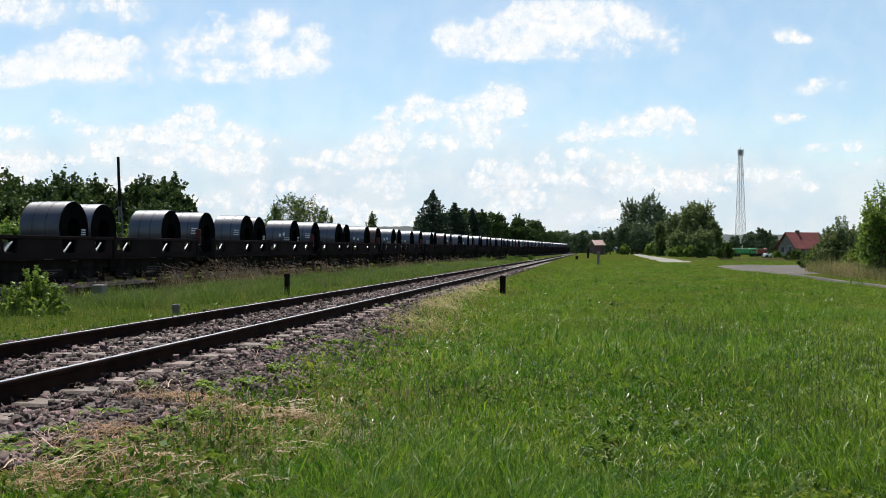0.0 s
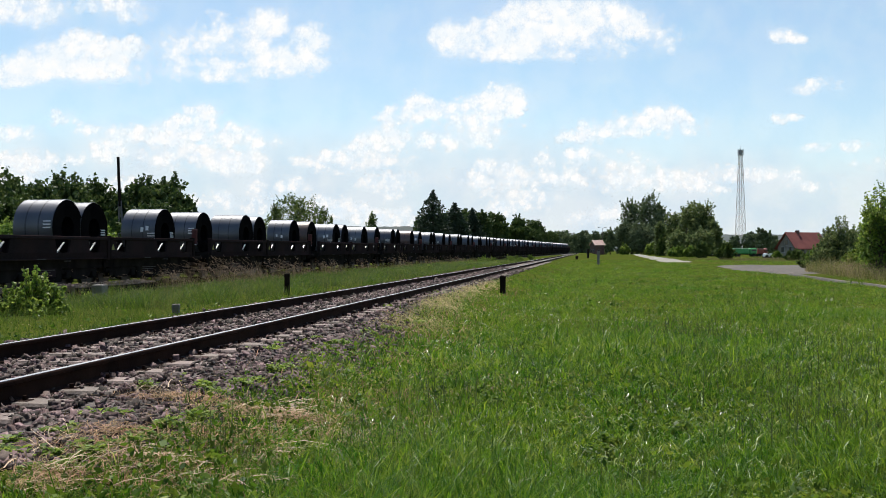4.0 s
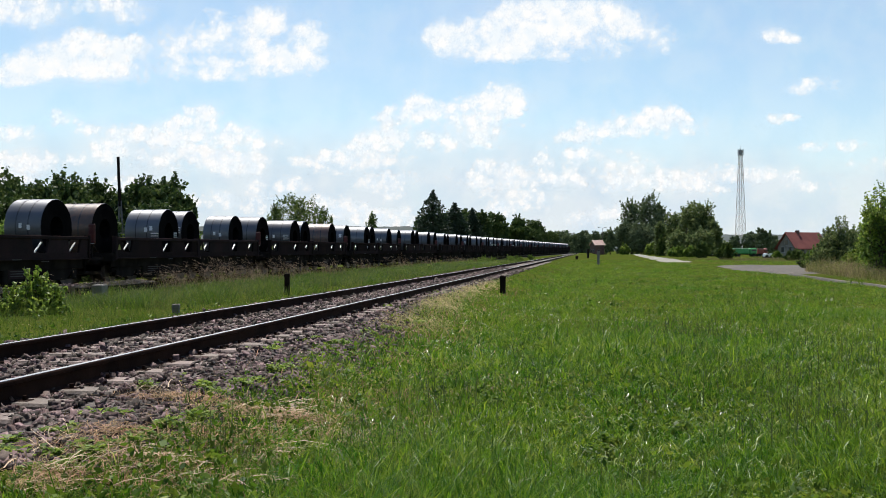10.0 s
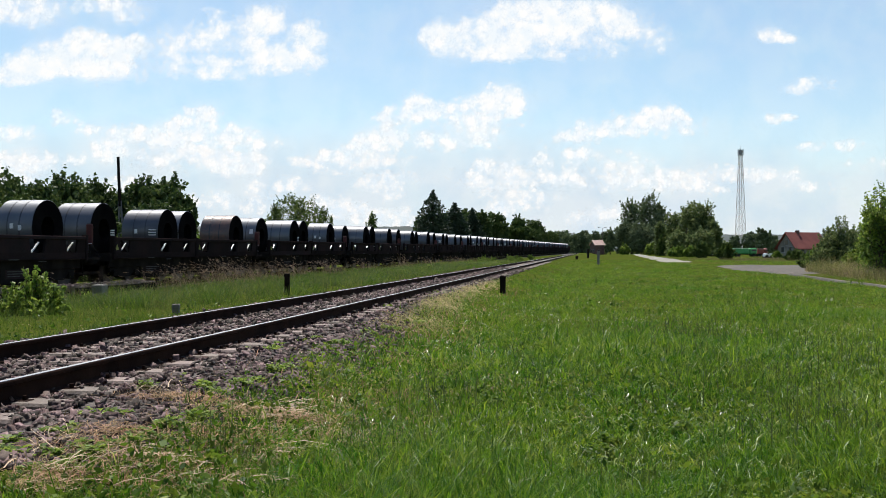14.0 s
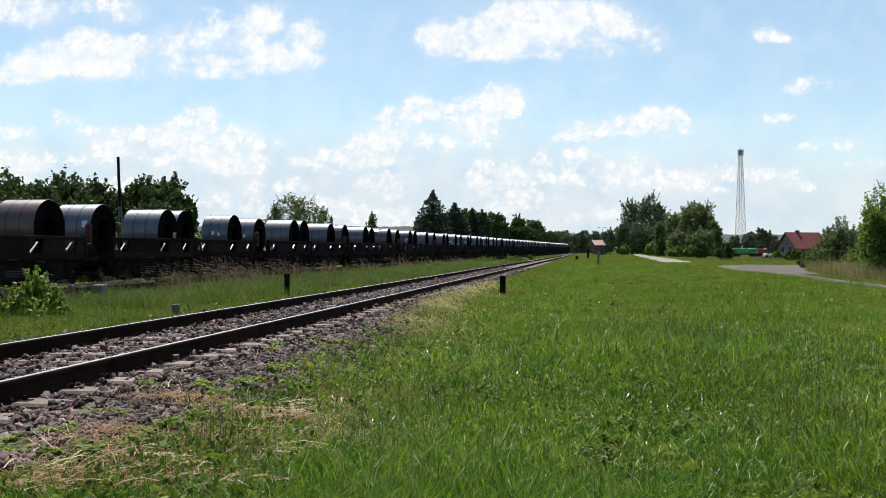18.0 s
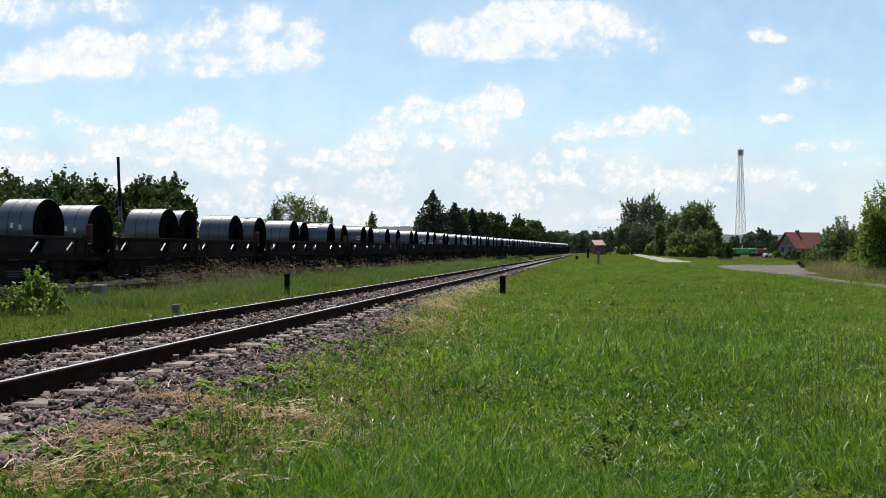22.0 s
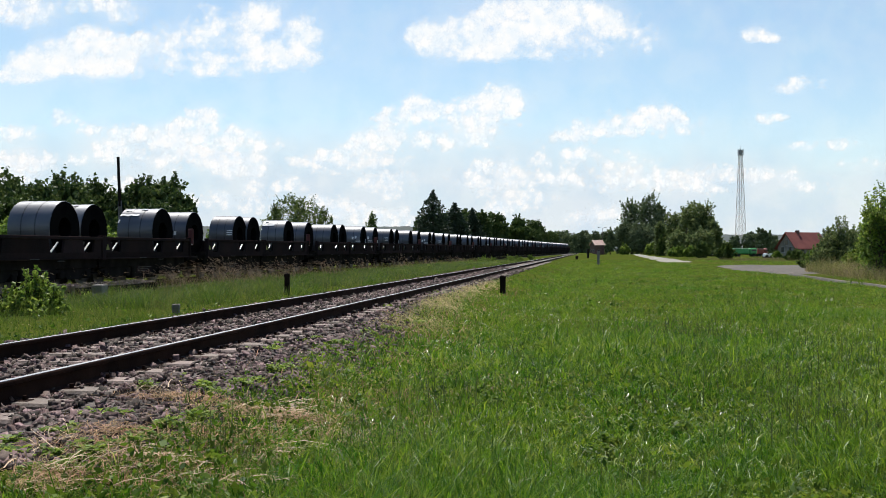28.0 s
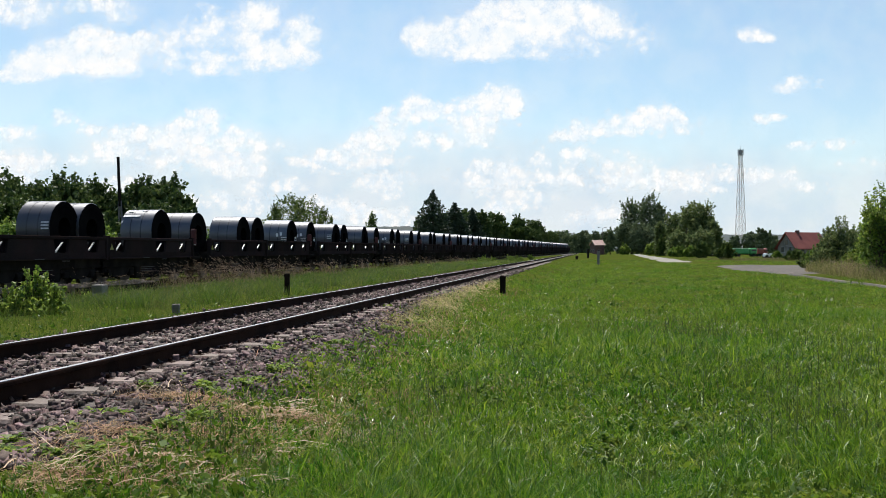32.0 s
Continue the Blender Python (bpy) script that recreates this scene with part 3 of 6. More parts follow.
def tree(x, y, height, spread, seed, leaf=0.16, count=5000, bottom=0.25, material="leaf", name="tree", label="dense green broadleaf tree in full summer leaf",
         lobes=9, group="", trunk=True, shape=1.0, z=None):
    """A tree: tapered trunk with limbs, and a crown of leaf clumps round the limb ends."""
    rr, rng = random.Random(seed), np.random.default_rng(seed)
    zz = float(ground_z(x, y)) - 0.05 if z is None else z
    ob = thing(name, label, "bush" if "bush" in name else "tree", group, pose(x, y, zz, 0, 0, rr.uniform(0, 360)))
    bm = bmesh.new()
    fork = height * max(bottom, 0.08)
    rod(bm, (0, 0, 0), (0, 0, fork), 0.022 * height + 0.02, 0.016 * height + 0.015, 8)
    ends = []
    for i in range(lobes):
        a = 2 * math.pi * (i + rr.random() * 0.8) / lobes * 2.4
        f = rr.random()
        r = spread * (0.25 + 0.7 * math.sqrt(f)) * 0.75
        hz = fork + (height - fork) * (0.05 + 0.81 * ((i + 0.5) / lobes) ** shape)
        lim = math.sqrt(max(0.05, 1 - ((hz / height - 0.45) / 0.62) ** 2))
        e = Vector((math.cos(a) * r * lim, math.sin(a) * r * lim, hz))
        limb(bm, (0, 0, fork * rr.uniform(0.7, 1.0)), e, 0.010 * height, 0.003 * height, rr, 5)
        ends.append((e, spread * rr.uniform(0.38, 0.58), (height - fork) * rr.uniform(0.16, 0.25)))
    ends.append((Vector((0, 0, height * 0.84)), spread * 0.32, height * 0.16))
    rod(bm, (0, 0, fork), (0, 0, height * 0.8), 0.014 * height, 0.004 * height, 6)
    part("trunk", bm, M["bark"], ob)
    pts = []
    per = count // len(ends)
    for e, rh, rv in ends:
        # clumps on the shell of each lobe
        k = max(6, per // 18)
        d = rng.normal(size=(k, 3))
        d /= np.linalg.norm(d, axis=1)[:, None]
        c = np.array(e) + d * np.array([rh, rh, rv]) * rng.uniform(0.55, 1.08, (k, 1))
        q = np.repeat(c, per // k + 1, 0)[:per] + rng.normal(size=(per, 3)) * np.array([rh, rh, rv]) * 0.13
        h = per // 2
        d = rng.normal(size=(h, 3))
        d /= np.linalg.norm(d, axis=1)[:, None]
        q[:h] = np.array(e) + d * np.array([rh, rh, rv]) * (rng.random((h, 1)) ** 0.5 * 1.12)
        pts.append(q)
        for _ in range(6):
            d = rng.normal(size=3)
            d[2] = abs(d[2]) * 0.9 + 0.25
            d /= np.linalg.norm(d)
            u = rng.uniform(0.7, 1.5, 14)[:, None]
            pts.append(np.array(e) + d * np.array([rh, rh, rv]) * u + rng.normal(0, 0.06, (14, 3)) * rh)
    pts = np.concatenate(pts)
    pts = pts[pts[:, 2] > 0.05]
    v, t = leaves(rng, pts, leaf)
    me = tri_mesh("crown", v, t)
    link_mesh("crown", me, M[material], ob)
    return ob


def spruce(x, y, height, spread, seed, name="spruce", label="tall dark spruce with drooping branches"):
    rr, rng = random.Random(seed), np.random.default_rng(seed)
    ob = thing(name, label, "tree", "", pose(x, y, float(ground_z(x, y)) - 0.05))
    part("trunk", rod(bmesh.new(), (0, 0, 0), (0, 0, height * 0.97), 0.02 * height, 0.03, 8), M["bark"], ob)
    pts = []
    tiers = 26
    for i in range(tiers):
        f = i / (tiers - 1)
        zc = height * (0.10 + 0.88 * f)
        r = spread * (1 - f) ** 0.7 * rr.uniform(0.8, 1.15) + 0.15
        for b in range(16):
            a = rr.uniform(0, 2 * math.pi)
            k = int(34 * (1.1 - f))
            u = rng.random(k) ** 0.75
            pts.append(np.c_[np.cos(a) * r * u, np.sin(a) * r * u, zc - 0.32 * r * u + rng.normal(0, 0.12, k)] + rng.normal(0, 0.16, (k, 3)))
    v, t = leaves(rng, np.concatenate(pts), 0.34)
    link_mesh("crown", tri_mesh("crown", v, t), M["needle"], ob)
    return ob


def at_px(px, y):
    return (px - 784) / 1800.0 * y


def top_m(py, y):
    return EYE_Z + (441 - py) / 1800.0 * y


def place_tree(px, py, y, wide, seed, **kw):
    """A tree whose top shows at that bearing and height, y metres ahead; wide: crown's half width in bearing units."""
    x = at_px(px, y)
    g = float(ground_z(x, y))
    return tree(x, y, top_m(py, y) - g, wide / 1800.0 * y, seed, **kw)


SWAYING = []


def shoots(px, py, y, wide, stems, seed, leaf=0.032, per=70, label="young bright green bush between the tracks", material="leaf_bright", group="", fall=0.55):
    """A bush of upright leafy shoots."""
    rr, rng = random.Random(seed), np.random.default_rng(seed)
    x = at_px(px, y)
    g = float(ground_z(x, y))
    h, w = top_m(py, y) - g, wide / 1800.0 * y
    ob = thing("bush", label, "bush", group, pose(x, y, g - 0.02))
    bm = bmesh.new()
    pts = []
    for i in range(stems):
        a = rr.uniform(0, 2 * math.pi)
        f = math.sqrt(rr.random())
        base = Vector((math.cos(a) * w * f * 0.3, math.sin(a) * w * f * 0.3, 0))
        tip = Vector((math.cos(a) * w * f, math.sin(a) * w * f, h * (1 - fall * f * f) * rr.uniform(0.6, 1.0)))
        mid = base.lerp(tip, 0.5) + Vector((0, 0, 0.12 * h))
        rod(bm, base, mid, 0.006 + 0.004 * h, 0.004 + 0.003 * h, 5)
        rod(bm, mid, tip, 0.004 + 0.003 * h, 0.003, 5)
        u = rng.random(per) ** 0.7
        c = np.outer((1 - u) ** 2, base) + np.outer(2 * u * (1 - u), mid) + np.outer(u ** 2, tip)
        pts.append(c + rng.normal(0, 0.05 * max(h, w), (per, 3)) * (1.2 - u)[:, None])
    part("branch_frame", bm, M["bark"], ob)
    pts = np.concatenate(pts)
    v, t = leaves(rng, pts[pts[:, 2] > 0.02], leaf)
    link_mesh("foliage", tri_mesh("foliage", v, t), M[material], ob)
    if y < 25:
        SWAYING.append((ob, (x, y, g - 0.02), seed))


LEFT = "trees beyond the railway"
for i, (px, py, y, w) in enumerate([(-40, 312, 84, 60), (22, 304, 88, 46), (66, 318, 80, 40), (108, 304, 86, 46), (160, 316, 90, 42), (200, 332, 92, 30),
                                    (248, 312, 88, 34), (288, 311, 86, 38), (318, 336, 82, 28), (332, 362, 80, 16), (226, 330, 90, 26), (40, 322, 84, 40), (132, 318, 84, 40), (-90, 320, 90, 60), (270, 352, 78, 40), (60, 350, 76, 50), (150, 352, 76, 50), (-10, 345, 74, 50)]):
    place_tree(px, py + 10, y, w, 20 + i, leaf=0.195, count=6200, bottom=0.06, group=LEFT, lobes=18, material="leaf_dark")
for i, (px, py, y, w) in enumerate([(90, 392, 62, 34), (180, 396, 60, 34), (10, 388, 60, 34), (250, 396, 64, 30), (330, 402, 66, 26), (380, 405, 70, 24), (20, 400, 52, 30)]):
    place_tree(px, py, y, w, 60 + i, leaf=0.09, count=2600, bottom=0.06, material="leaf_bright", name="bush", label="bright green roadside bush beyond the tracks", group="bushes beyond the railway")
place_tree(526, 348, 130, 44, 90, leaf=0.13, count=6500, bottom=0.15, lobes=12, label="loose green tree beyond the train")
place_tree(487, 362, 128, 22, 91, leaf=0.13, count=2200, bottom=0.15, lobes=6, label="loose green tree beyond the train")
place_tree(572, 368, 132, 20, 92, leaf=0.13, count=2200, bottom=0.15, lobes=6, label="loose green tree beyond the train")
place_tree(657, 378, 300, 10, 93, leaf=0.28, count=1800, material="leaf", bottom=0.1, lobes=8, label="small lone tree on the far side")
spruce(at_px(766, 250), 250, top_m(338, 250) + 0.8, 8.0, 5)
spruce(at_px(805, 258), 258, top_m(360, 258) + 0.8, 6.8, 6)
spruce(at_px(836, 272), 272, top_m(369, 272) + 0.8, 5.8, 8)
for i, (px, py, y, w) in enumerate([(792, 380, 262, 20), (812, 382, 268, 18), (856, 378, 280, 16), (826, 374, 275, 18), (846, 384, 285, 14), (872, 382, 300, 19), (888, 396, 310, 12), (745, 392, 300, 14), (782, 385, 300, 16), (922, 388, 330, 20), (942, 393, 335, 18), (910, 394, 325, 14), (957, 402, 400, 12), (976, 412, 470, 14), (935, 404, 322, 24)]):
    place_tree(px, py, y, w, 100 + i, leaf=0.47, count=3700, bottom=0.02, lobes=15, material="leaf_dark", group="dark trees along the far line", label="dark green tree by the far line")
for i, (px, py, y, w) in enumerate([(1000, 410, 560, 16), (1024, 416, 600, 14), (985, 416, 600, 14), (1070, 412, 480, 9), (1080, 408, 420, 10), (1052, 420, 640, 12), (1330, 412, 330, 14), (1352, 410, 320, 14), (1372, 420, 330, 10), (1300, 420, 330, 12)]):
    place_tree(px, py, y, w, 130 + i, leaf=0.5, count=1100, material="hazed_leaf", bottom=0.1, label="distant tree near the station")
rv = random.Random(41)
for i in range(16):
    px = 955 + 7.2 * i + rv.uniform(-4, 4)
    place_tree(px, rv.uniform(409, 419), rv.uniform(560, 700), rv.uniform(9, 15), 400 + i, leaf=0.8, count=700, material="hazed_leaf", bottom=0.05, lobes=7, label="distant tree in the hazy village", group="village trees")
RIGHT = "trees beside the road"
for i, (px, py, y, w) in enumerate([(1118, 352, 480, 22), (1147, 348, 475, 24), (1168, 358, 470, 18), (1104, 392, 470, 16), (1135, 392, 465, 28), (1166, 398, 460, 24)]):
    place_tree(px, py + 4, y, w, 160 + i, leaf=0.50, count=4300, bottom=0.03, material="hazed_leaf", group=RIGHT, label="tall grey-green poplar beside the road", lobes=17)
for i, (px, py, y, w) in enumerate([(1196, 376, 300, 20), (1222, 358, 285, 24), (1246, 360, 280, 24), (1264, 390, 275, 16), (1205, 408, 272, 24), (1240, 402, 270, 26), (1170, 390, 310, 12)]):
    place_tree(px, py + 5, y, w, 180 + i, leaf=0.36, count=4600, bottom=0.03, material="leaf_olive", group=RIGHT, label="dense dark tree beside the road", lobes=16)
for i, (px, py, y, w) in enumerate([(1166, 424, 420, 14), (1154, 426, 410, 12), (1172, 414, 300, 10), (1203, 432, 245, 12), (1192, 437, 250, 10), (1222, 434, 225, 12), (1241, 424, 195, 18), (1284, 426, 152, 21), (1106, 430, 440, 10), (1376, 444, 180, 10)]):
    shoots(px, py, y, w, 60, 200 + i, 0.0012 * y, 80, "green bush beside the road", "leaf" if i in (2, 6, 7) else "leaf_bright", "bushes beside the road", 0.6)
for i, (px, py, y, w, m, st, fall) in enumerate([(1572, 306, 46, 52, "leaf_bright", 150, 0.35), (1618, 312, 48, 60, "leaf_bright", 110, 0.45), (1548, 350, 47, 26, "leaf_bright", 60, 0.4),
                                                 (1490, 374, 62, 42, "leaf_olive", 170, 0.75), (1468, 396, 63, 34, "leaf_olive", 120, 0.75), (1514, 390, 61, 34, "leaf_olive", 110, 0.7),
                                                 (1548, 404, 58, 44, "leaf_young", 130, 0.6), (1528, 424, 59, 40, "leaf_young", 110, 0.6), (1574, 424, 56, 44, "leaf_young", 110, 0.6), (1496, 434, 62, 36, "leaf_young", 100, 0.65),
                                                 (1452, 428, 66, 34, "leaf_bright", 120, 0.7), (1434, 440, 70, 24, "leaf", 90, 0.7), (1412, 436, 135, 16, "leaf", 80, 0.6), (1398, 441, 138, 12, "leaf", 60, 0.6)]):
    shoots(px, py, y, w, st, 220 + i, 0.074, 84, "tall leafy bush beside the path", m, "bushes by the path", fall)
for i, (px, py, y, w) in enumerate([(856, 450, 112, 14), (872, 452, 116, 12), (903, 448, 125, 12), (918, 450, 130, 10), (835, 458, 95, 12), (940, 449, 150, 10), (760, 468, 74, 12)]):
    shoots(px, py, y, w, 26, 260 + i, 0.075, 60, "low green weedy bush beside the main line", "leaf_young", "weedy bushes beside the main line", 0.7)
rh = random.Random(12)
for i in range(17):
    ss = 30 + 3.4 * i
    c = UT * ss + NT * (P_T - 5.6 + rh.uniform(-0.5, 0.5))
    shoots(784 + 1800 * c.x / c.y, 441 + (0.35 - rh.uniform(0, 0.35)) / c.y * 1800, c.y, 1800 * 1.7 / c.y, 60, 280 + i, 0.07, 46, "low dark bush just beyond the main line", "leaf_dark", "bushes beyond the railway", 0.35)
# unseen row of trees behind the viewer, added to darken the coils' reflections
for i in range(13):
    a = math.radians(80 + 16.7 * i)
    tree(26 * math.sin(a) + (i % 3), 20 * math.cos(a) - 4, 13 + (i * 7) % 5, 5.2, 700 + i, leaf=0.6, count=1200, bottom=0.04, lobes=10, group="trees behind the meadow")
# bush and weeds between the tracks
shoots(62, 462, 19.5, 44, 34, 240, 0.05, 36, material="leaf_young", fall=0.5)
shoots(94, 488, 19.2, 24, 14, 244, 0.05, 34, material="leaf_young", fall=0.3)
shoots(16, 496, 18.8, 36, 22, 241, 0.044, 40, material="leaf_young")
shoots(70, 522, 18.9, 58, 34, 245, 0.05, 40, material="leaf_young", fall=0.6)
shoots(150, 508, 27.0, 14, 12, 243, 0.04, 30, label="small green weed clump before the main line", material="leaf_young")


def on_ground(px, py):
    """Where the line of sight at that bearing and height meets the ground."""
    y = 1.2 * 1800 / (py - 446)
    for _ in range(12):
        y = 0.5 * y + 0.5 * (EYE_Z - float(ground_z(at_px(px, y), y))) * 1800 / (py - 441)
    return at_px(px, y), y


def weed_plant(px, py, height, wide, seed, flower=False, foliage="leaf_young", label="low leafy green weed at the ballast's foot"):
    """A low leafy plant: a few stems with rising leaves."""
    rr = random.Random(seed)
    x, y = on_ground(px, py)
    ob = thing("weed_plant", "yellow-flowering leafy weed at the ballast's foot" if flower else label, "weed", "leafy weeds", pose(x, y, float(ground_z(x, y)) - 0.01))
    stems, leaf, bloom = bmesh.new(), bmesh.new(), bmesh.new()
    for i in range(int(10 + 90 * wide)):
        a, f = rr.uniform(0, 6.28), math.sqrt(rr.random())
        base = Vector((math.cos(a), math.sin(a), 0)) * wide * f * 0.5
        tip = Vector((math.cos(a) * wide * f, math.sin(a) * wide * f, height * rr.uniform(0.5, 1.0) * (1 - 0.5 * f * f)))
        rod(stems, base, tip, 0.0022, 0.0012, 4, False)
        for k in range(7):
            u = rr.uniform(0.15, 1.0)
            c = base.lerp(tip, u)
            b = rr.uniform(0, 6.28)
            d = Vector((math.cos(b), math.sin(b), rr.uniform(0.1, 0.9))).normalized()
            n = d.cross(Vector((0, 0, 1))).normalized()
            ln = rr.uniform(0.028, 0.060)
            m = c + d * ln * 0.5 + Vector((0, 0, 0.004))
            v = [leaf.verts.new(p) for p in (c, m + n * ln * 0.33, c + d * ln - Vector((0, 0, 0.25 * ln)), m - n * ln * 0.33)]
            leaf.faces.new((v[0], v[1], v[2]))
            leaf.faces.new((v[0], v[2], v[3]))
        if flower and rr.random() < 0.6:
            box(bloom, tip.x - 0.006, tip.x + 0.006, tip.y - 0.006, tip.y + 0.006, tip.z, tip.z + 0.008)
    part("stem_frame", stems, M["stalk"], ob)
    part("foliage", leaf, M[foliage], ob)
    if flower:
        part("blossom", bloom, M["yellow"], ob)
    else:
        bloom.free()


for i, (px, py, h, w) in enumerate([(262, 692, 0.10, 0.08), (318, 662, 0.05, 0.05), (352, 690, 0.10, 0.10), (372, 700, 0.12, 0.09), (440, 622, 0.06, 0.10), (478, 620, 0.07, 0.12), (492, 612, 0.06, 0.09), (492, 662, 0.13, 0.12), (520, 655, 0.10, 0.10),
                                    (430, 684, 0.09, 0.12), (452, 678, 0.08, 0.10), (575, 622, 0.09, 0.10), (600, 612, 0.10, 0.12), (165, 736, 0.06, 0.08), (205, 738, 0.08, 0.09), (110, 772, 0.06, 0.08), (88, 768, 0.06, 0.07), (130, 762, 0.05, 0.08),
                                    (25, 790, 0.07, 0.07), (15, 808, 0.08, 0.09), (190, 800, 0.09, 0.08), (232, 790, 0.08, 0.08), (140, 798, 0.07, 0.08), (85, 812, 0.08, 0.08), (268, 782, 0.09, 0.09), (160, 815, 0.10, 0.07), (110, 835, 0.08, 0.07), (60, 836, 0.06, 0.06), (300, 760, 0.10, 0.10), (240, 772, 0.06, 0.06), (350, 745, 0.10, 0.10), (400, 730, 0.09, 0.10),
                                    (650, 592, 0.09, 0.12), (690, 585, 0.10, 0.14), (560, 600, 0.05, 0.08), (740, 575, 0.10, 0.14)]):
    weed_plant(px, py, h, w, 300 + i, i in (7, 10))
for i, (px, py, h, w) in enumerate([(1062, 812, 0.13, 0.12), (1078, 790, 0.10, 0.10), (872, 722, 0.13, 0.12), (985, 762, 0.08, 0.10), (1205, 770, 0.09, 0.12), (1330, 700, 0.10, 0.14), (1420, 820, 0.10, 0.10), (940, 640, 0.12, 0.16), (1515, 740, 0.10, 0.12), (700, 800, 0.10, 0.10), (1150, 850, 0.08, 0.09), (1270, 640, 0.10, 0.15)]):
    weed_plant(px, py, h, w, 360 + i, False, "weed", "broad-leaved green weed in the meadow grass")


# ---------------------------------------------------------------- road
def ribbon(name, line, width, lift, material, label, category):
    bm = bmesh.new()
    rings = []
    for i, (x, y) in enumerate(line):
        a = Vector(line[max(i - 1, 0)])
        b = Vector(line[min(i + 1, len(line) - 1)])
        d = (b - a).normalized()
        nrm = Vector((d.y, -d.x))
        ring = []
        for w in (0, 0.25, 0.5, 0.75, 1):
            c = Vector((x, y)) + nrm * width * w
            ring.append(bm.verts.new((c.x, c.y, float(ground_z(c.x, c.y)) + lift - (0.25 if w in (0, 1) or i in (0, len(line) - 1) else 0))))
        rings.append(ring)
    for a, b in zip(rings, rings[1:]):
        for i in range(4):
            bm.faces.new((a[i], a[i + 1], b[i + 1], b[i]))
    bmesh.ops.recalc_face_normals(bm, faces=bm.faces)
    me = bpy.data.meshes.new(name)
    bm.to_mesh(me)
    bm.free()
    tagged(link_mesh(name, me, material), label, category, kind="structure")


def dense(pts, step=3.0):
    out = []
    for a, b in zip(pts, pts[1:]):
        a, b = Vector(a), Vector(b)
        k = max(1, int((b - a).length / step))
        out += [tuple(a.lerp(b, i / k)) for i in range(k)]
    return out + [pts[-1]]


def between(name, near, far, lift, material, label):
    """A sheet of paving between two edge lines."""
    bm = bmesh.new()
    rings = []
    for a, b in zip(dense(near, 2.0), dense(far, 2.0 * (Vector(far[-1]) - Vector(far[0])).length / (Vector(near[-1]) - Vector(near[0])).length)):
        ring = []
        for i in range(9):
            c = Vector(a).lerp(Vector(b), i / 8)
            ring.append(bm.verts.new((c.x, c.y, float(ground_z(c.x, c.y)) + (lift if 0 < i < 8 and rings else -0.1))))
        rings.append(ring)
    for a, b in zip(rings, rings[1:]):
        for i in range(8):
            bm.faces.new((a[i], a[i + 1], b[i + 1], b[i]))
    bmesh.ops.recalc_face_normals(bm, faces=bm.faces)
    me = bpy.data.meshes.new(name)
    bm.to_mesh(me)
    bm.free()
    tagged(link_mesh(name, me, material), label, "road", kind="structure")


ribbon("path", dense([(14.2, 26), (15.0, 34), (15.8, 41), (17.0, 52)]), 0.5, 0.075, M["asphalt"], "narrow worn path along the bank", "path")
between("yard", [(17.0, 49), (18.9, 66), (21.4, 84)], [(18.8, 50.5), (26.8, 71), (40, 92)], 0.09, M["asphalt"], "wide grey asphalt yard entrance")
ribbon("road", dense([(25.0, 116), (26.2, 125), (33.9, 168), (58.4, 310), (84, 450), (99, 550)]), 4.2, 0.14, M["gravel_road"], "pale worn lane along the meadow", "road")


# ---------------------------------------------------------------- posts, mast, house, cars
def marker_post(px, base, y, w, h, name="marker_post", label="short tarred wooden trackside marker post", material="post"):
    x = at_px(px, y)
    g = float(ground_z(x, y))
    ob = thing(name, label, "post", "trackside posts", pose(x, y, g, 0, 0, random.Random(int(px)).uniform(-8, 8)))
    bm = box(bmesh.new(), -w / 2, w / 2, -w / 2, w / 2, -0.25, h, 0.012)
    part("shaft", bm, M[material], ob)
    part("cap", box(bmesh.new(), -w / 2 - 0.006, w / 2 + 0.006, -w / 2 - 0.006, w / 2 + 0.006, h - 0.07, h + 0.012, 0.008), M[material], ob)
    return ob


marker_post(890, 521, on_ground(890, 520)[1], 0.145, 0.46)
marker_post(508, 523, 25.5, 0.125, 0.62)
marker_post(311, 556, 18.2, 0.12, 0.21, "boundary_stone", "small grey concrete survey stone", "concrete")
marker_post(1059, 470, 92, 0.22, 1.2, "signal_stub", "short grey trackside post with a dark head", "concrete")
marker_post(1021, 457, 160, 0.4, 0.55, "signal_stub", "low dark trackside box near the station", "post")
marker_post(1041, 456, 200, 0.35, 1.8, "signal_stub", "dark trackside post near the station", "post")


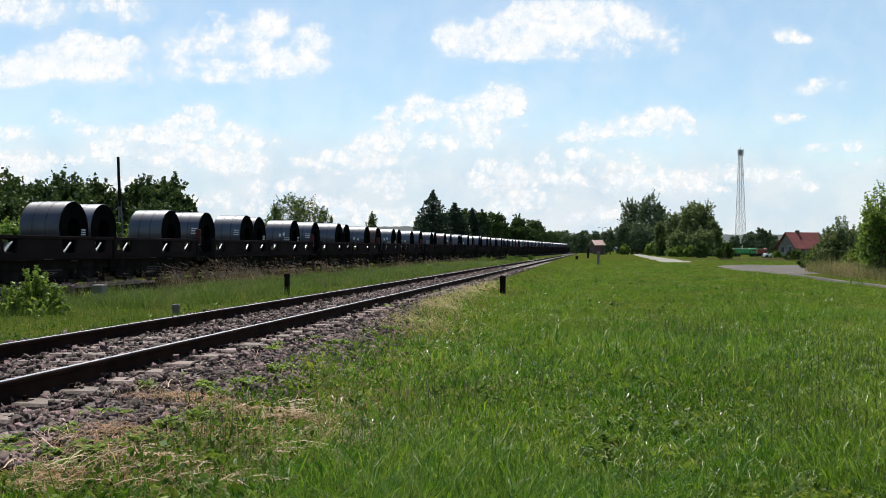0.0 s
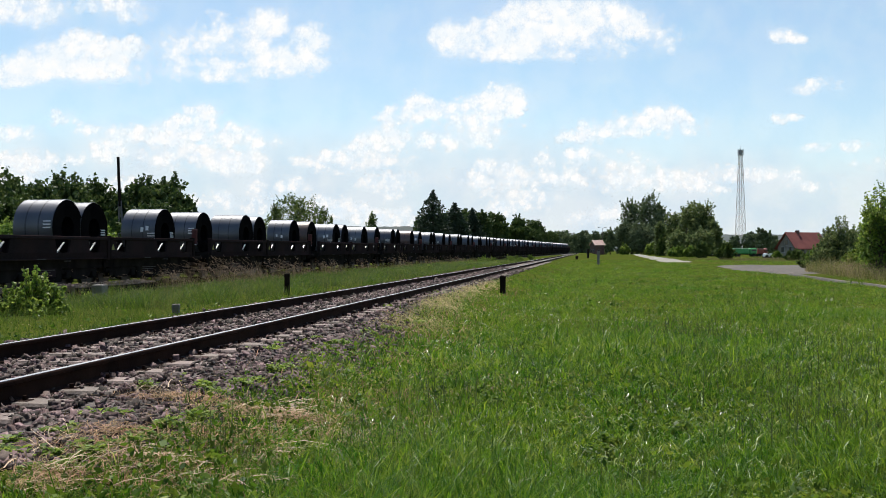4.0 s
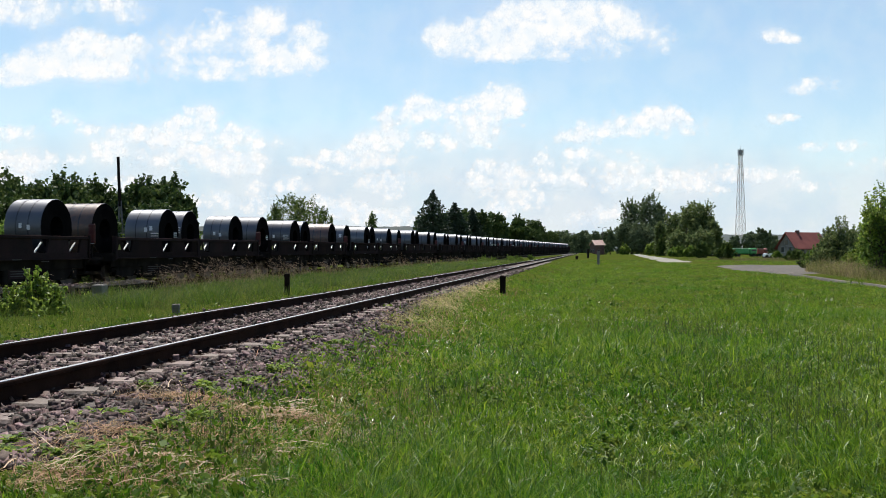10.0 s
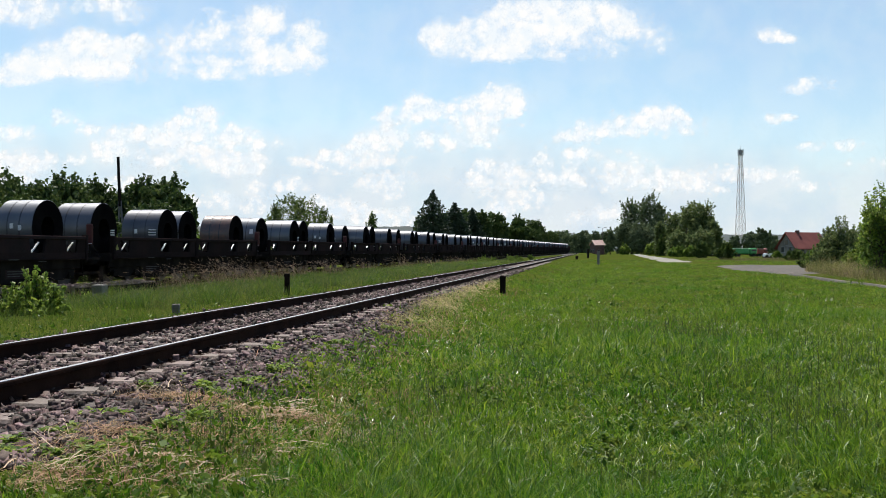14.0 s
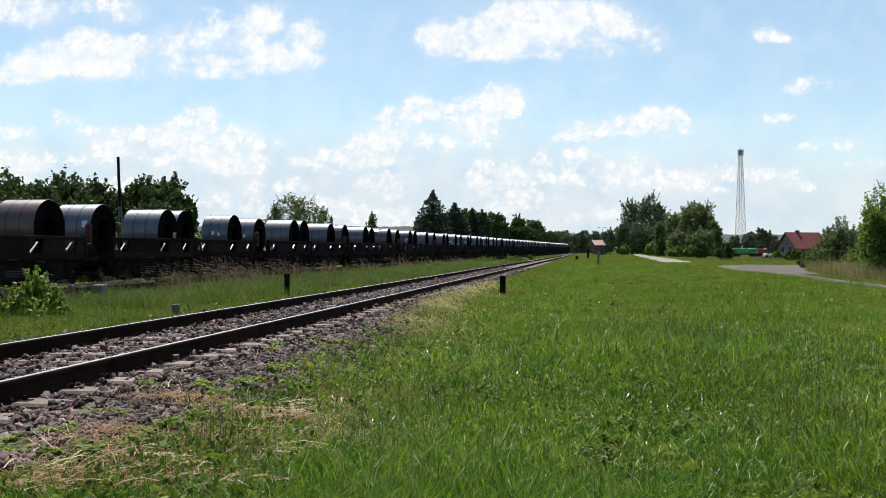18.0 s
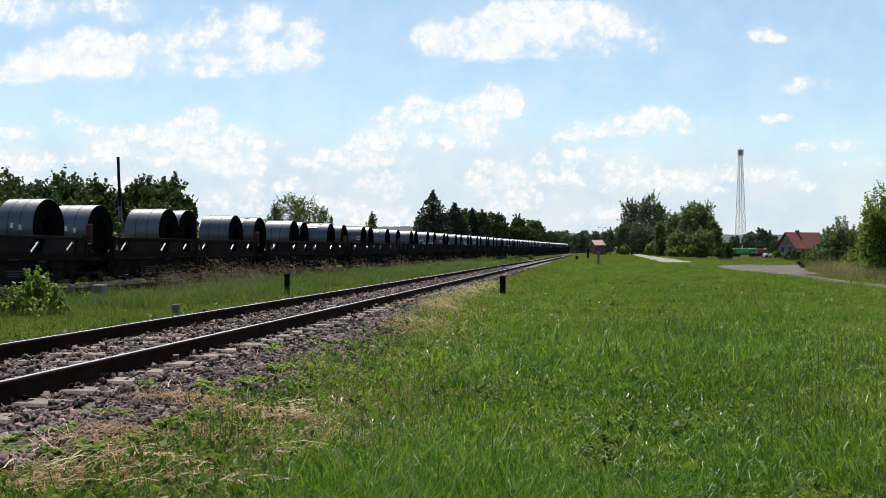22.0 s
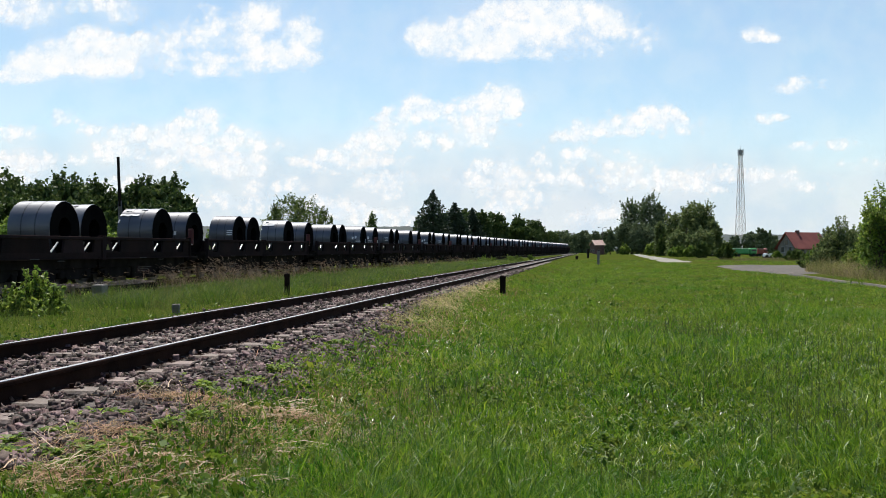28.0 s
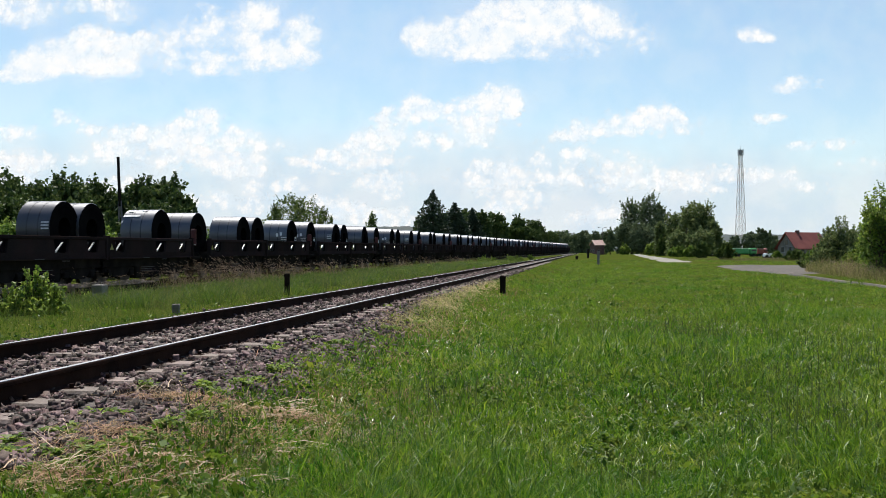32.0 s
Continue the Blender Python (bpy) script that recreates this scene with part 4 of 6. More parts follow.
def build_mast():
    y = 480.0
    x = at_px(1311, y)
    g = float(ground_z(x, y))
    h = top_m(268, y) - g
    ob = thing("radio_mast", "tall red-and-white lattice radio mast with antennas", "mast", at=pose(x, y, g, 0, 0, 12))
    levels = 13

    def half(z):
        return 2.05 - 1.4 * (z / h)
    for sx in (-1, 1):
        for sy in (-1, 1):
            part("leg", rod(bmesh.new(), (sx * half(0), sy * half(0), 0), (sx * half(h), sy * half(h), h), 0.12, 0.08, 6), M["mast"], ob)
    zs = [h * (1 - (1 - i / levels) ** 1.25) for i in range(levels + 1)]
    for a, b in zip(zs, zs[1:]):
        bm = bmesh.new()
        for k in range(4):
            c = [(-1, -1), (1, -1), (1, 1), (-1, 1)]
            p, q = c[k], c[(k + 1) % 4]
            rod(bm, (p[0] * half(a), p[1] * half(a), a), (q[0] * half(b), q[1] * half(b), b), 0.062, seg=4)
            rod(bm, (q[0] * half(a), q[1] * half(a), a), (p[0] * half(b), p[1] * half(b), b), 0.062, seg=4)
            rod(bm, (p[0] * half(b), p[1] * half(b), b), (q[0] * half(b), q[1] * half(b), b), 0.05, seg=4)
        part("bracing", bm, M["mast"], ob)
    part("platform", box(bmesh.new(), -1.1, 1.1, -1.1, 1.1, h - 1.9, h - 1.7), M["mast_box"], ob)
    part("equipment_drum", rod(bmesh.new(), (0, 0, h - 1.6), (0, 0, h + 0.6), 0.75, seg=12), M["mast_box"], ob)
    for i in range(6):
        a = i * math.pi / 3
        bm = bmesh.new()
        box(bm, 1.15, 1.4, -0.28, 0.28, h - 1.6, h + 0.9, 0.04)
        bmesh.ops.rotate(bm, verts=bm.verts, cent=(0, 0, 0), matrix=Matrix.Rotation(a, 3, "Z"))
        part("antenna_panel", bm, M["mast_box"], ob)
    part("lightning_rod", rod(bmesh.new(), (0, 0, h - 1), (0, 0, h + 3.2), 0.07, 0.03, 5), M["mast_box"], ob)
    for z, a in ((h - 7, 0.4), (h - 6, 3.6), (h - 11, 0.2)):
        bm = rod(bmesh.new(), (1.0, -0.25, z), (1.0, 0.25, z), 0.55, seg=12)
        bmesh.ops.rotate(bm, verts=bm.verts, cent=(0, 0, 0), matrix=Matrix.Rotation(a, 3, "Z"))
        part("dish", bm, M["white_paint"], ob)


build_mast()


def house(x, y, turn, w, d, eave, ridge, wall, roof, name, label, chimney=True):
    g = float(ground_z(x, y))
    ob = thing(name, label, "house", at=pose(x, y, g, 0, 0, turn))
    bm = bmesh.new()
    prism(bm, [(-d / 2, -0.3), (d / 2, -0.3), (d / 2, eave), (0, ridge), (-d / 2, eave)], -w / 2, w / 2)
    part("wall", bm, wall, ob)
    o, th = 0.45, 0.16
    k = (ridge - eave) / (d / 2)
    rf = None
    for sgn in (-1, 1):
        bm = bmesh.new()
        prism(bm, [(sgn * (d / 2 + o), eave - k * o + 0.02), (0, ridge + 0.02), (0, ridge + th + 0.02), (sgn * (d / 2 + o), eave - k * o + th + 0.02)], -w / 2 - o, w / 2 + o)
        rf = part("roof", bm, roof, ob)
    if chimney:
        part("chimney", box(bmesh.new(), -w * 0.2, -w * 0.2 + 0.6, -0.3, 0.3, ridge - 0.6, ridge + 0.55, 0.03), M["brickwall"], rf)
    for sx in (-1, 1):
        for yy, zz in ((-d / 5, 1.0), (d / 5, 1.0), (0, eave + 0.2)):
            win = part("window", box(bmesh.new(), sx * w / 2 - 0.06, sx * w / 2 + 0.06, yy - 0.5, yy + 0.5, zz, zz + 1.2, 0.02), M["mast_box"], ob)
            part("pane", box(bmesh.new(), sx * w / 2 - 0.075, sx * w / 2 + 0.075, yy - 0.4, yy + 0.4, zz + 0.1, zz + 1.1), M["glass"], win)
    for xx in np.arange(-w / 2 + 1.6, w / 2 - 1, 2.6):
        win = part("window", box(bmesh.new(), xx - 0.5, xx + 0.5, -d / 2 - 0.06, -d / 2 + 0.06, 0.9, 2.1, 0.02), M["mast_box"], ob)
        part("pane", box(bmesh.new(), xx - 0.4, xx + 0.4, -d / 2 - 0.075, -d / 2 + 0.075, 1.0, 2.0), M["glass"], win)
    return ob


house(at_px(1420, 195), 195, 22, 7.4, 5.0, 2.1, 4.75, M["plaster"], M["roof"], "house", "grey plastered house with a red tiled roof")
house(at_px(1057, 420), 420, 20, 4.2, 4.4, 4.2, 5.9, M["brickwall"], M["roof_pale"], "signal_box", "small brick railway hut with a pale pink roof", False)
rh = random.Random(3)
for px, y, w in ((975, 700, 10), (1003, 760, 12), (1030, 720, 9), (1036, 640, 8), (960, 800, 12)):
    house(at_px(px, y), y, rh.uniform(-40, 40), w, 7, 3.2, 5.6, M["plaster"], M["plaster"], "house", "distant grey village house", False)


def vehicle(px, y, turn, length, height, width, paint, name, label):
    x = at_px(px, y)
    g = float(ground_z(x, y))
    ob = thing(name, label, "car", "parked vehicles", pose(x, y, g, 0, 0, turn))
    bm = bmesh.new()
    L, H = length / 2, height
    prism(bm, [(-L, 0.3), (L, 0.3), (L, 0.85), (L * 0.62, 0.95), (L * 0.35, H), (-L * 0.8, H), (-L, 0.95)], -width / 2, width / 2)
    bmesh.ops.bevel(bm, geom=list(bm.edges), offset=0.07, segments=2, affect="EDGES")
    part("body", bm, paint, ob)
    for sx in (-1, 1):
        bm = bmesh.new()
        prism(bm, [(L * 0.5, 1.02), (L * 0.32, H - 0.16), (L * 0.02, H - 0.16), (L * 0.02, 1.02)], sx * (width / 2 + 0.01) - 0.01, sx * (width / 2 + 0.01) + 0.01)
        part("side_window", bm, M["glass"], ob)
        for yy in (-L * 0.62, L * 0.62):
            part("wheel", rod(bmesh.new(), (sx * width / 2 - 0.1, yy, 0.32), (sx * width / 2 + 0.1, yy, 0.32), 0.32, seg=16), M["rubber"], ob)
    return ob


def small_truck(px, y, turn, length, paint, name, label):
    """A small truck: load box, cab and wheels."""
    x = at_px(px, y)
    ob = thing(name, label, "truck", "parked vehicles", pose(x, y, float(ground_z(x, y)), 0, 0, turn))
    L = length / 2
    part("chassis", box(bmesh.new(), -0.45, 0.45, -L, L, 0.55, 0.75, 0.02), M["rubber"], ob)
    part("load_box", box(bmesh.new(), -1.05, 1.05, -L * 0.25, L, 0.75, 2.05, 0.12), paint, ob)
    part("load_rim", box(bmesh.new(), -1.09, 1.09, -L * 0.27, L * 1.01, 1.92, 2.0, 0.02), M["white_paint"], ob)
    part("cab", box(bmesh.new(), -1.0, 1.0, -L, -L * 0.32, 0.6, 2.15, 0.3), paint, ob)
    part("windscreen", box(bmesh.new(), -0.8, 0.8, -L - 0.02, -L + 0.02, 1.35, 1.9, 0.01), M["glass"], ob)
    for sx in (-1, 1):
        part("side_window", box(bmesh.new(), sx * 1.0 - 0.02, sx * 1.0 + 0.02, -L * 0.88, -L * 0.5, 1.4, 1.85, 0.01), M["glass"], ob)
        for yy in (-L * 0.68, L * 0.62):
            part("wheel", rod(bmesh.new(), (sx * 0.75, yy, 0.42), (sx * 1.0, yy, 0.42), 0.42, seg=16), M["rubber"], ob)


small_truck(1318, 250, 95, 5.7, M["green_paint"], "truck", "green truck parked by the bushes")
small_truck(1348, 255, 95, 2.6, M["red_paint"], "truck", "dull red truck parked by the bushes")
vehicle(1359, 190, 100, 1.5, 0.95, 1.2, M["white_paint"], "trailer", "small low white trailer in the grass")


def lamp_post(px, py, y):
    x = at_px(px, y)
    g = float(ground_z(x, y))
    h = top_m(py, y) - g
    ob = thing("lamp_post", "tall grey double-armed yard lamp post", "lamp post", at=pose(x, y, g, 0, 0, 15))
    part("pole", rod(bmesh.new(), (0, 0, -0.3), (0, 0, h), 0.16, 0.10, 8), M["concrete"], ob)
    for sx in (-1, 1):
        part("arm", rod(bmesh.new(), (0, 0, h - 0.1), (sx * 1.3, 0, h + 0.25), 0.06, seg=6), M["concrete"], ob)
        part("lamp_head", box(bmesh.new(), min(sx * 1.2, sx * 2.0), max(sx * 1.2, sx * 2.0), -0.18, 0.18, h + 0.16, h + 0.4, 0.05), M["mast_box"], ob)


lamp_post(1066, 404, 430)


def concrete_pole():
    y = 84.0
    x = at_px(216, y)
    g = float(ground_z(x, y))
    h = top_m(278, y) - g
    ob = thing("line_pole", "leaning dark twin-footed line pole", "pole", at=pose(x, y, g, 0, -2.2, 0))
    part("shaft", rod(bmesh.new(), (0, 0, h * 0.55), (0, 0, h), 0.13, 0.12, 8), M["post"], ob)
    for sx in (-1, 1):
        part("leg", rod(bmesh.new(), (sx * 0.22, 0, -0.2), (sx * 0.08, 0, h * 0.6), 0.09, 0.08, 6), M["concrete"], ob)
    for z in (0.3, 0.45):
        part("brace", box(bmesh.new(), -0.18, 0.18, -0.05, 0.05, h * z, h * z + 0.12), M["concrete"], ob)


concrete_pole()


def slab(px, py, y, w, d, h, turn, label):
    x = at_px(px, y)
    g = float(ground_z(x, y))
    ob = thing("concrete_slab", label, "slab", "slabs beside the main line", pose(x, y, g, 0, 0, turn))
    part("block", box(bmesh.new(), -w / 2, w / 2, -d / 2, d / 2, -0.2, h, 0.02), M["concrete"], ob)


slab(176, 510, 33.9, 0.38, 0.4, 0.44, -10, "weathered concrete cable post beside the line")


LEDGES = ((26.8, 28.3), (31.5, 32.4), (33.4, 37.4))


def build_ledge():
    """Short concrete edges beside the main line, coloured near-black for shade, each holding a bed of pale gravel."""
    rr = random.Random(31)
    turn = -math.degrees(math.atan2(UT.x, UT.y))
    for s0, s1 in LEDGES:
        ob = thing("retaining_edge", "low concrete edge, its shade put into the near-black colour, holding pale gravel beside the line", "retaining wall", "gravel beds beside the line")
        n = max(1, round((s1 - s0) / 1.2))
        step = (s1 - s0) / n
        for i in range(n):
            c = UT * (s0 + step * (i + 0.5)) + NT * (P_T + 2.78)
            # near-black colour stands for the shade on the edge's unlit face
            block = part("edge_block", box(bmesh.new(), -0.07, 0.07, -step / 2 + 0.01, step / 2 - 0.01, -0.55, 0.0, 0.015), M["grime_and_edge_shade"], ob)
            block.matrix_basis = pose(c.x, c.y, -0.10 + rr.uniform(-0.02, 0.006), 0, rr.uniform(-3, 3), turn + rr.uniform(-1.2, 1.2))
        stones = bmesh.new()
        for i in range(int(240 * (s1 - s0))):
            q, r = rr.uniform(1.65, 2.77), rr.uniform(0.02, 0.05)
            p = UT * rr.uniform(s0, s1) + NT * (P_T + q)
            z = -0.10 + 0.08 * math.sin((q - 1.65) * 2.8) * rr.random() + 0.02 * math.sin(9 * p.y)
            box(stones, p.x - r, p.x + r * rr.uniform(0.4, 1), p.y - r, p.y + r * rr.uniform(0.5, 1.2), z - 0.2 * rr.random() - 0.05, z + r * rr.uniform(0.2, 1))
        part("gravel_top", stones, M["sleeper"], ob, "pale pinkish gravel")


build_ledge()


# ---------------------------------------------------------------- ballast stones
def build_stones():
    rng = np.random.default_rng(11)
    phi = np.array([[a, b, c] for c in (-1, 1) for b in (-1, 1) for a in (-1, 1)], float)
    tri = np.array([[4, 5, 7], [4, 7, 6], [0, 1, 5], [0, 5, 4], [2, 6, 7], [2, 7, 3], [0, 4, 6], [0, 6, 2], [1, 3, 7], [1, 7, 5]])
    k = 50000
    u = rng.random(k)
    s = 4.5 * (62 / 4.5) ** u
    q = rng.uniform(-1.9, ballast_edge(s), k)
    q = np.where(rng.random(k) < 0.10, rng.normal(0, 0.22, k) + ballast_edge(s), q)
    bare = np.where((q > 0.80) & (q < 1.08), 0.95, np.where(np.abs(q + 0.46) < 0.17, 0.35, np.where(np.abs(q) < 0.66, 0.08, 0.0)))
    on = (np.abs((s - 2.06 + 0.3) % 0.6 - 0.3) < 0.15) & (rng.random(k) < bare)
    s, q = s[~on], q[~on]
    lying = (np.abs((s - 2.06 + 0.3) % 0.6 - 0.3) < 0.14) & (np.abs(q) < 1.26)
    k = len(s)
    size = (0.0085 + 0.0150 * rng.random(k) ** 1.8) * (1 + s / 55)
    c = np.c_[UN.x * s + NN.x * (Q_C + q), UN.y * s + NN.y * (Q_C + q)]
    z = ground_z(c[:, 0], c[:, 1]) + size * rng.uniform(0.0, 0.7, k) + 0.030 * np.exp(-((np.abs(q) - 0.87) / 0.07) ** 2) + 0.036 * lying
    v = phi[None] * rng.uniform(0.55, 1.3, (k, 1, 3)) + rng.normal(0, 0.28, (k, 8, 3))
    tilt = rng.normal(0, 0.5, (k, 1))
    v[:, :, 2] = v[:, :, 2] * 0.7 + tilt * v[:, :, 0]
    ang = rng.uniform(0, 6.28, (k, 1))
    ca, sa = np.cos(ang), np.sin(ang)
    vx = v[:, :, 0] * ca - v[:, :, 1] * sa
    vy = v[:, :, 0] * sa + v[:, :, 1] * ca
    v = np.stack([vx, vy, v[:, :, 2]], 2) * size[:, None, None]
    v += np.c_[c, z][:, None, :]
    t = (np.arange(k)[:, None, None] * 8 + tri[None]).reshape(-1, 3)
    me = tri_mesh("ballast_stones", v.reshape(-1, 3), t)
    tagged(link_mesh("ballast_stones", me, M["stone"]), "loose grey-brown broken stone ballast", "gravel", kind="stuff")
    # the bed under the stones
    bm = bmesh.new()
    rings = []
    for i in range(260):
        ss = -6 + i * 1.0 if i < 60 else 54 + (i - 60) * 3.5
        ring = []
        reach = float(ballast_edge(ss))
        for qq in (-2.0, -1.55, 0, reach - 0.2, reach + 0.1):
            p = on_track(ss, qq)
            ring.append(bm.verts.new((p.x, p.y, float(ground_z(p.x, p.y)) + (0.012 if -1.9 < qq < reach else -0.04))))
        rings.append(ring)
    for a, b in zip(rings, rings[1:]):
        for i in range(4):
            bm.faces.new((a[i], a[i + 1], b[i + 1], b[i]))
    me = bpy.data.meshes.new("ballast_bed")
    bm.to_mesh(me)
    bm.free()
    tagged(link_mesh("ballast_bed", me, M["bed"]), "packed stone ballast under the idle track", "ballast", kind="structure")


build_stones()


# ---------------------------------------------------------------- grass
def patchy(x, y, k=1.0):
    """A slow uneven pattern over the meadow, about -1 to 1."""
    return (np.sin(k * (0.83 * x + 1.4 * np.sin(0.31 * y * k))) * np.sin(k * (0.57 * y + 1.2 * np.sin(0.47 * x))) + 0.6 * np.sin(k * (2.3 * x + 1.1 * np.sin(1.9 * y))) * np.sin(k * (1.9 * y + 0.4))) / 1.3


def dry_patch(x, y):
    """Worn strip of dry thatch along the ballast's foot, some way down the line."""
    q, s = x * NN.x + y * NN.y, x * UN.x + y * UN.y
    return smooth(12.5, 15, s) * (1 - smooth(26, 38, s)) * np.exp(-((q - Q_C - ballast_edge(s) - 0.5 + 0.2 * np.sin(s)) / 0.5) ** 2)


def strands(rng, x, y, z, length, width, az, bow, rise):
    """Lying stalks: bowed strips of four steps, tapering to the tip."""
    n = len(x)
    u = np.linspace(0, 1, 4)
    ca, sa = np.cos(az)[:, None], np.sin(az)[:, None]
    along, off = length[:, None] * u, bow[:, None] * length[:, None] * 4 * u * (1 - u)
    cx, cy = x[:, None] + ca * along - sa * off, y[:, None] + sa * along + ca * off
    cz = z[:, None] + rise[:, None] * length[:, None] * np.sin(u * 2.4)
    w = width[:, None] * np.array([0.5, 0.5, 0.42, 0.2])
    a, b = np.stack([cx + sa * w, cy - ca * w, cz], 2), np.stack([cx - sa * w, cy + ca * w, cz + 0.5 * w], 2)
    v = np.stack([a, b], 2).reshape(-1, 3)
    i = np.arange(n)[:, None] * 8
    t = np.concatenate([np.concatenate([i + [k, k + 1, k + 3], i + [k, k + 3, k + 2]], 1) for k in (0, 2, 4)], 1).reshape(-1, 3)
    return v, t


def build_grass():
    rng = np.random.default_rng(5)

    def off_road(x, y):
        edge = np.interp(y, [26, 34, 41, 50, 66, 84, 86, 98, 100, 126, 170], [14.2, 15.0, 15.8, 16.9, 18.9, 21.4, 90, 90, 24.0, 28.0, 35.5])
        wide = np.interp(y, [47, 49, 84, 88, 98, 100], [1.35, 23, 21, 0, 0, 4.4])
        return (x < edge + 0.2) | (x > edge + wide - 0.2)

    for near in (True, False):
        tx, ty, tr = fan_points(rng, 47000, 4.2, 15, 27) if near else fan_points(rng, 76000, 13, 150, 27)
        k = 8 if near else 8
        spread_out = rng.normal(0, 1, (len(tx) * k, 2)) * np.repeat(np.where(near, 0.028, 0.02 + 0.0025 * tr), k)[:, None]
        x, y, r = np.repeat(tx, k) + spread_out[:, 0], np.repeat(ty, k) + spread_out[:, 1], np.repeat(tr, k)
        tall = np.repeat(np.clip(rng.lognormal(0, 0.7, len(tx)), 0.25, 2.1), k)
        way = np.arctan2(spread_out[:, 1], spread_out[:, 0]) + rng.normal(0, 0.7, len(x))
        q = x * NN.x + y * NN.y
        p = x * NT.x + y * NT.y
        tuft = patchy(x, y)
        fray = 0.45 * np.sin(y * 0.8) + 0.3 * np.sin(y * 2.3 + x) + 0.35 * patchy(x, y, 2.2)
        beyond = q - Q_C - ballast_edge(x * UN.x + y * UN.y)
        edge = smooth(-0.22, 0.35, beyond + 0.32 * fray) * (0.34 + 0.66 * smooth(0.2, 2.0, beyond + 0.6 * fray))
        edge = edge * (1 - 0.25 * dry_patch(x, y))
        between = (q < Q_C - 1.7) & (p > P_T + 1.8)
        keep = ((rng.random(len(x)) < edge) | (between & (rng.random(len(x)) < 0.28))) & off_road(x, y)
        x, y, r, q, tuft, tall, way = x[keep], y[keep], r[keep], q[keep], tuft[keep], tall[keep], way[keep]
        n = len(x)
        h = tall * rng.uniform(0.035, 0.095, n) * (1 + 0.6 * tuft) * np.where(q > -1.6, 1.0, 0.75)
        h *= np.where(q < Q_C, np.clip(2.3 + 1.3 * patchy(x, y, 0.8) + 1.3 * patchy(x, y, 2.1), 0.5, 5.0) * (0.4 + 0.6 * smooth(Q_C - 2.2, Q_C - 4.5, q)), 1.0)
        lean = np.where(q < Q_C, rng.uniform(0.15, 0.95, n), rng.uniform(0.15, 1.35, n))
        h *= np.where(rng.random(n) < 0.04, 1.6, 1.0)
        w = 0.0066 * np.maximum(r / 6.0, 0.8) ** (0.8 if near else 0.54)
        w = w * np.where(q < Q_C, 0.6, 0.9)
        leafy = near & (q > Q_C) & (rng.random(n) < np.clip(0.45 + 0.4 * patchy(x, y, 1.7), 0.1, 0.85))
        w = np.where(leafy, 1.75 * w, w)
        h = np.where(leafy, 0.72 * h, h)
        lean = np.where(leafy, rng.uniform(0.6, 1.7, n), lean)
        v, t = blades(rng, x, y, ground_z(x, y) - 0.01, h * np.where(near, 1.0, np.where(q < Q_C, 1.0, 1 - 0.32 * smooth(14, 30, r))) * np.minimum(1 + r / 200, 1.3), w, lean, 0.5, way)
        b = v.reshape(-1, 5, 3)
        for pick, name, look_of, label in ((q >= Q_C, "meadow_grass", "grass", "lush short green meadow grass"), (q < Q_C, "strip_grass", "strip", "uneven uncut grass between the tracks")):
            if near:
                v, t = b[pick].reshape(-1, 3), t[: 3 * int(pick.sum())]
            else:
                v, t = b[pick][:, [0, 1, 4]].reshape(-1, 3), np.arange(3 * int(pick.sum())).reshape(-1, 3)
            if len(v):
                tagged(link_mesh(name, tri_mesh(name, v, t), M[look_of]), label, "grass", kind="stuff")

    # rough tall grass on the bank by the path and in the strip before the main line
    bx, by = rng.uniform(16.0, 28, 46000), rng.uniform(28, 60, 46000)
    keep = (bx > 16.3 + 0.125 * (by - 30) + 0.4 * patchy(bx, by, 1.5)) & (bx > 0.362 * by - 0.3)
    bx, by = bx[keep], by[keep]
    bx, by = np.concatenate([bx, rng.uniform(38, 54, 9000)]), np.concatenate([by, rng.uniform(120, 165, 9000)])
    s = rng.uniform(20, 140, 30000)
    off = rng.uniform(1.5, 7.5, 30000)
    sx, sy = UT.x * s + NT.x * (P_T + off), UT.y * s + NT.y * (P_T + off)
    keep = (sx * NN.x + sy * NN.y < Q_C - 1.9) & (rng.random(30000) < 0.6 + 0.4 * smooth(-0.4, 0.4, patchy(sx, sy, 0.7)))
    x, y = np.concatenate([bx, sx[keep]]), np.concatenate([by, sy[keep]])
    n = len(x)
    v, t = blades(rng, x, y, ground_z(x, y) - 0.01, np.where(x > 10, rng.uniform(0.25, 0.85, n) * np.where(y > 90, 0.5, 1.05 + 0.5 * patchy(x, y, 0.9) + 0.5 * patchy(x, y, 2.6)), rng.uniform(0.06, 0.34, n) * (1 + 0.9 * (x * NT.x + y * NT.y - P_T < 3.4))), rng.uniform(0.006, 0.014, n), rng.uniform(0.2, 0.9, n))
    dry = (x > 10) & (y < 80) & (rng.random(n) < 0.5 + 0.3 * patchy(x, y, 0.6))
    for pick, name, look_of, label in ((~dry, "rough_grass", "rough_grass", "rough uncut green and yellow grass"), (dry, "bank_grass", "bank_grass", "tall dry tan grass on the bank by the path")):
        tagged(link_mesh(name, tri_mesh(name, v.reshape(-1, 5, 3)[pick].reshape(-1, 3), t[: 3 * int(pick.sum())]), M[look_of]), label, "grass", kind="stuff")

    # broad-leaved weeds along the ballast, few in the meadow
    x, y, r = fan_points(rng, 30000, 4.2, 45, 27)
    q = x * NN.x + y * NN.y
    pat = patchy(x, y, 2.0)
    n = len(x)
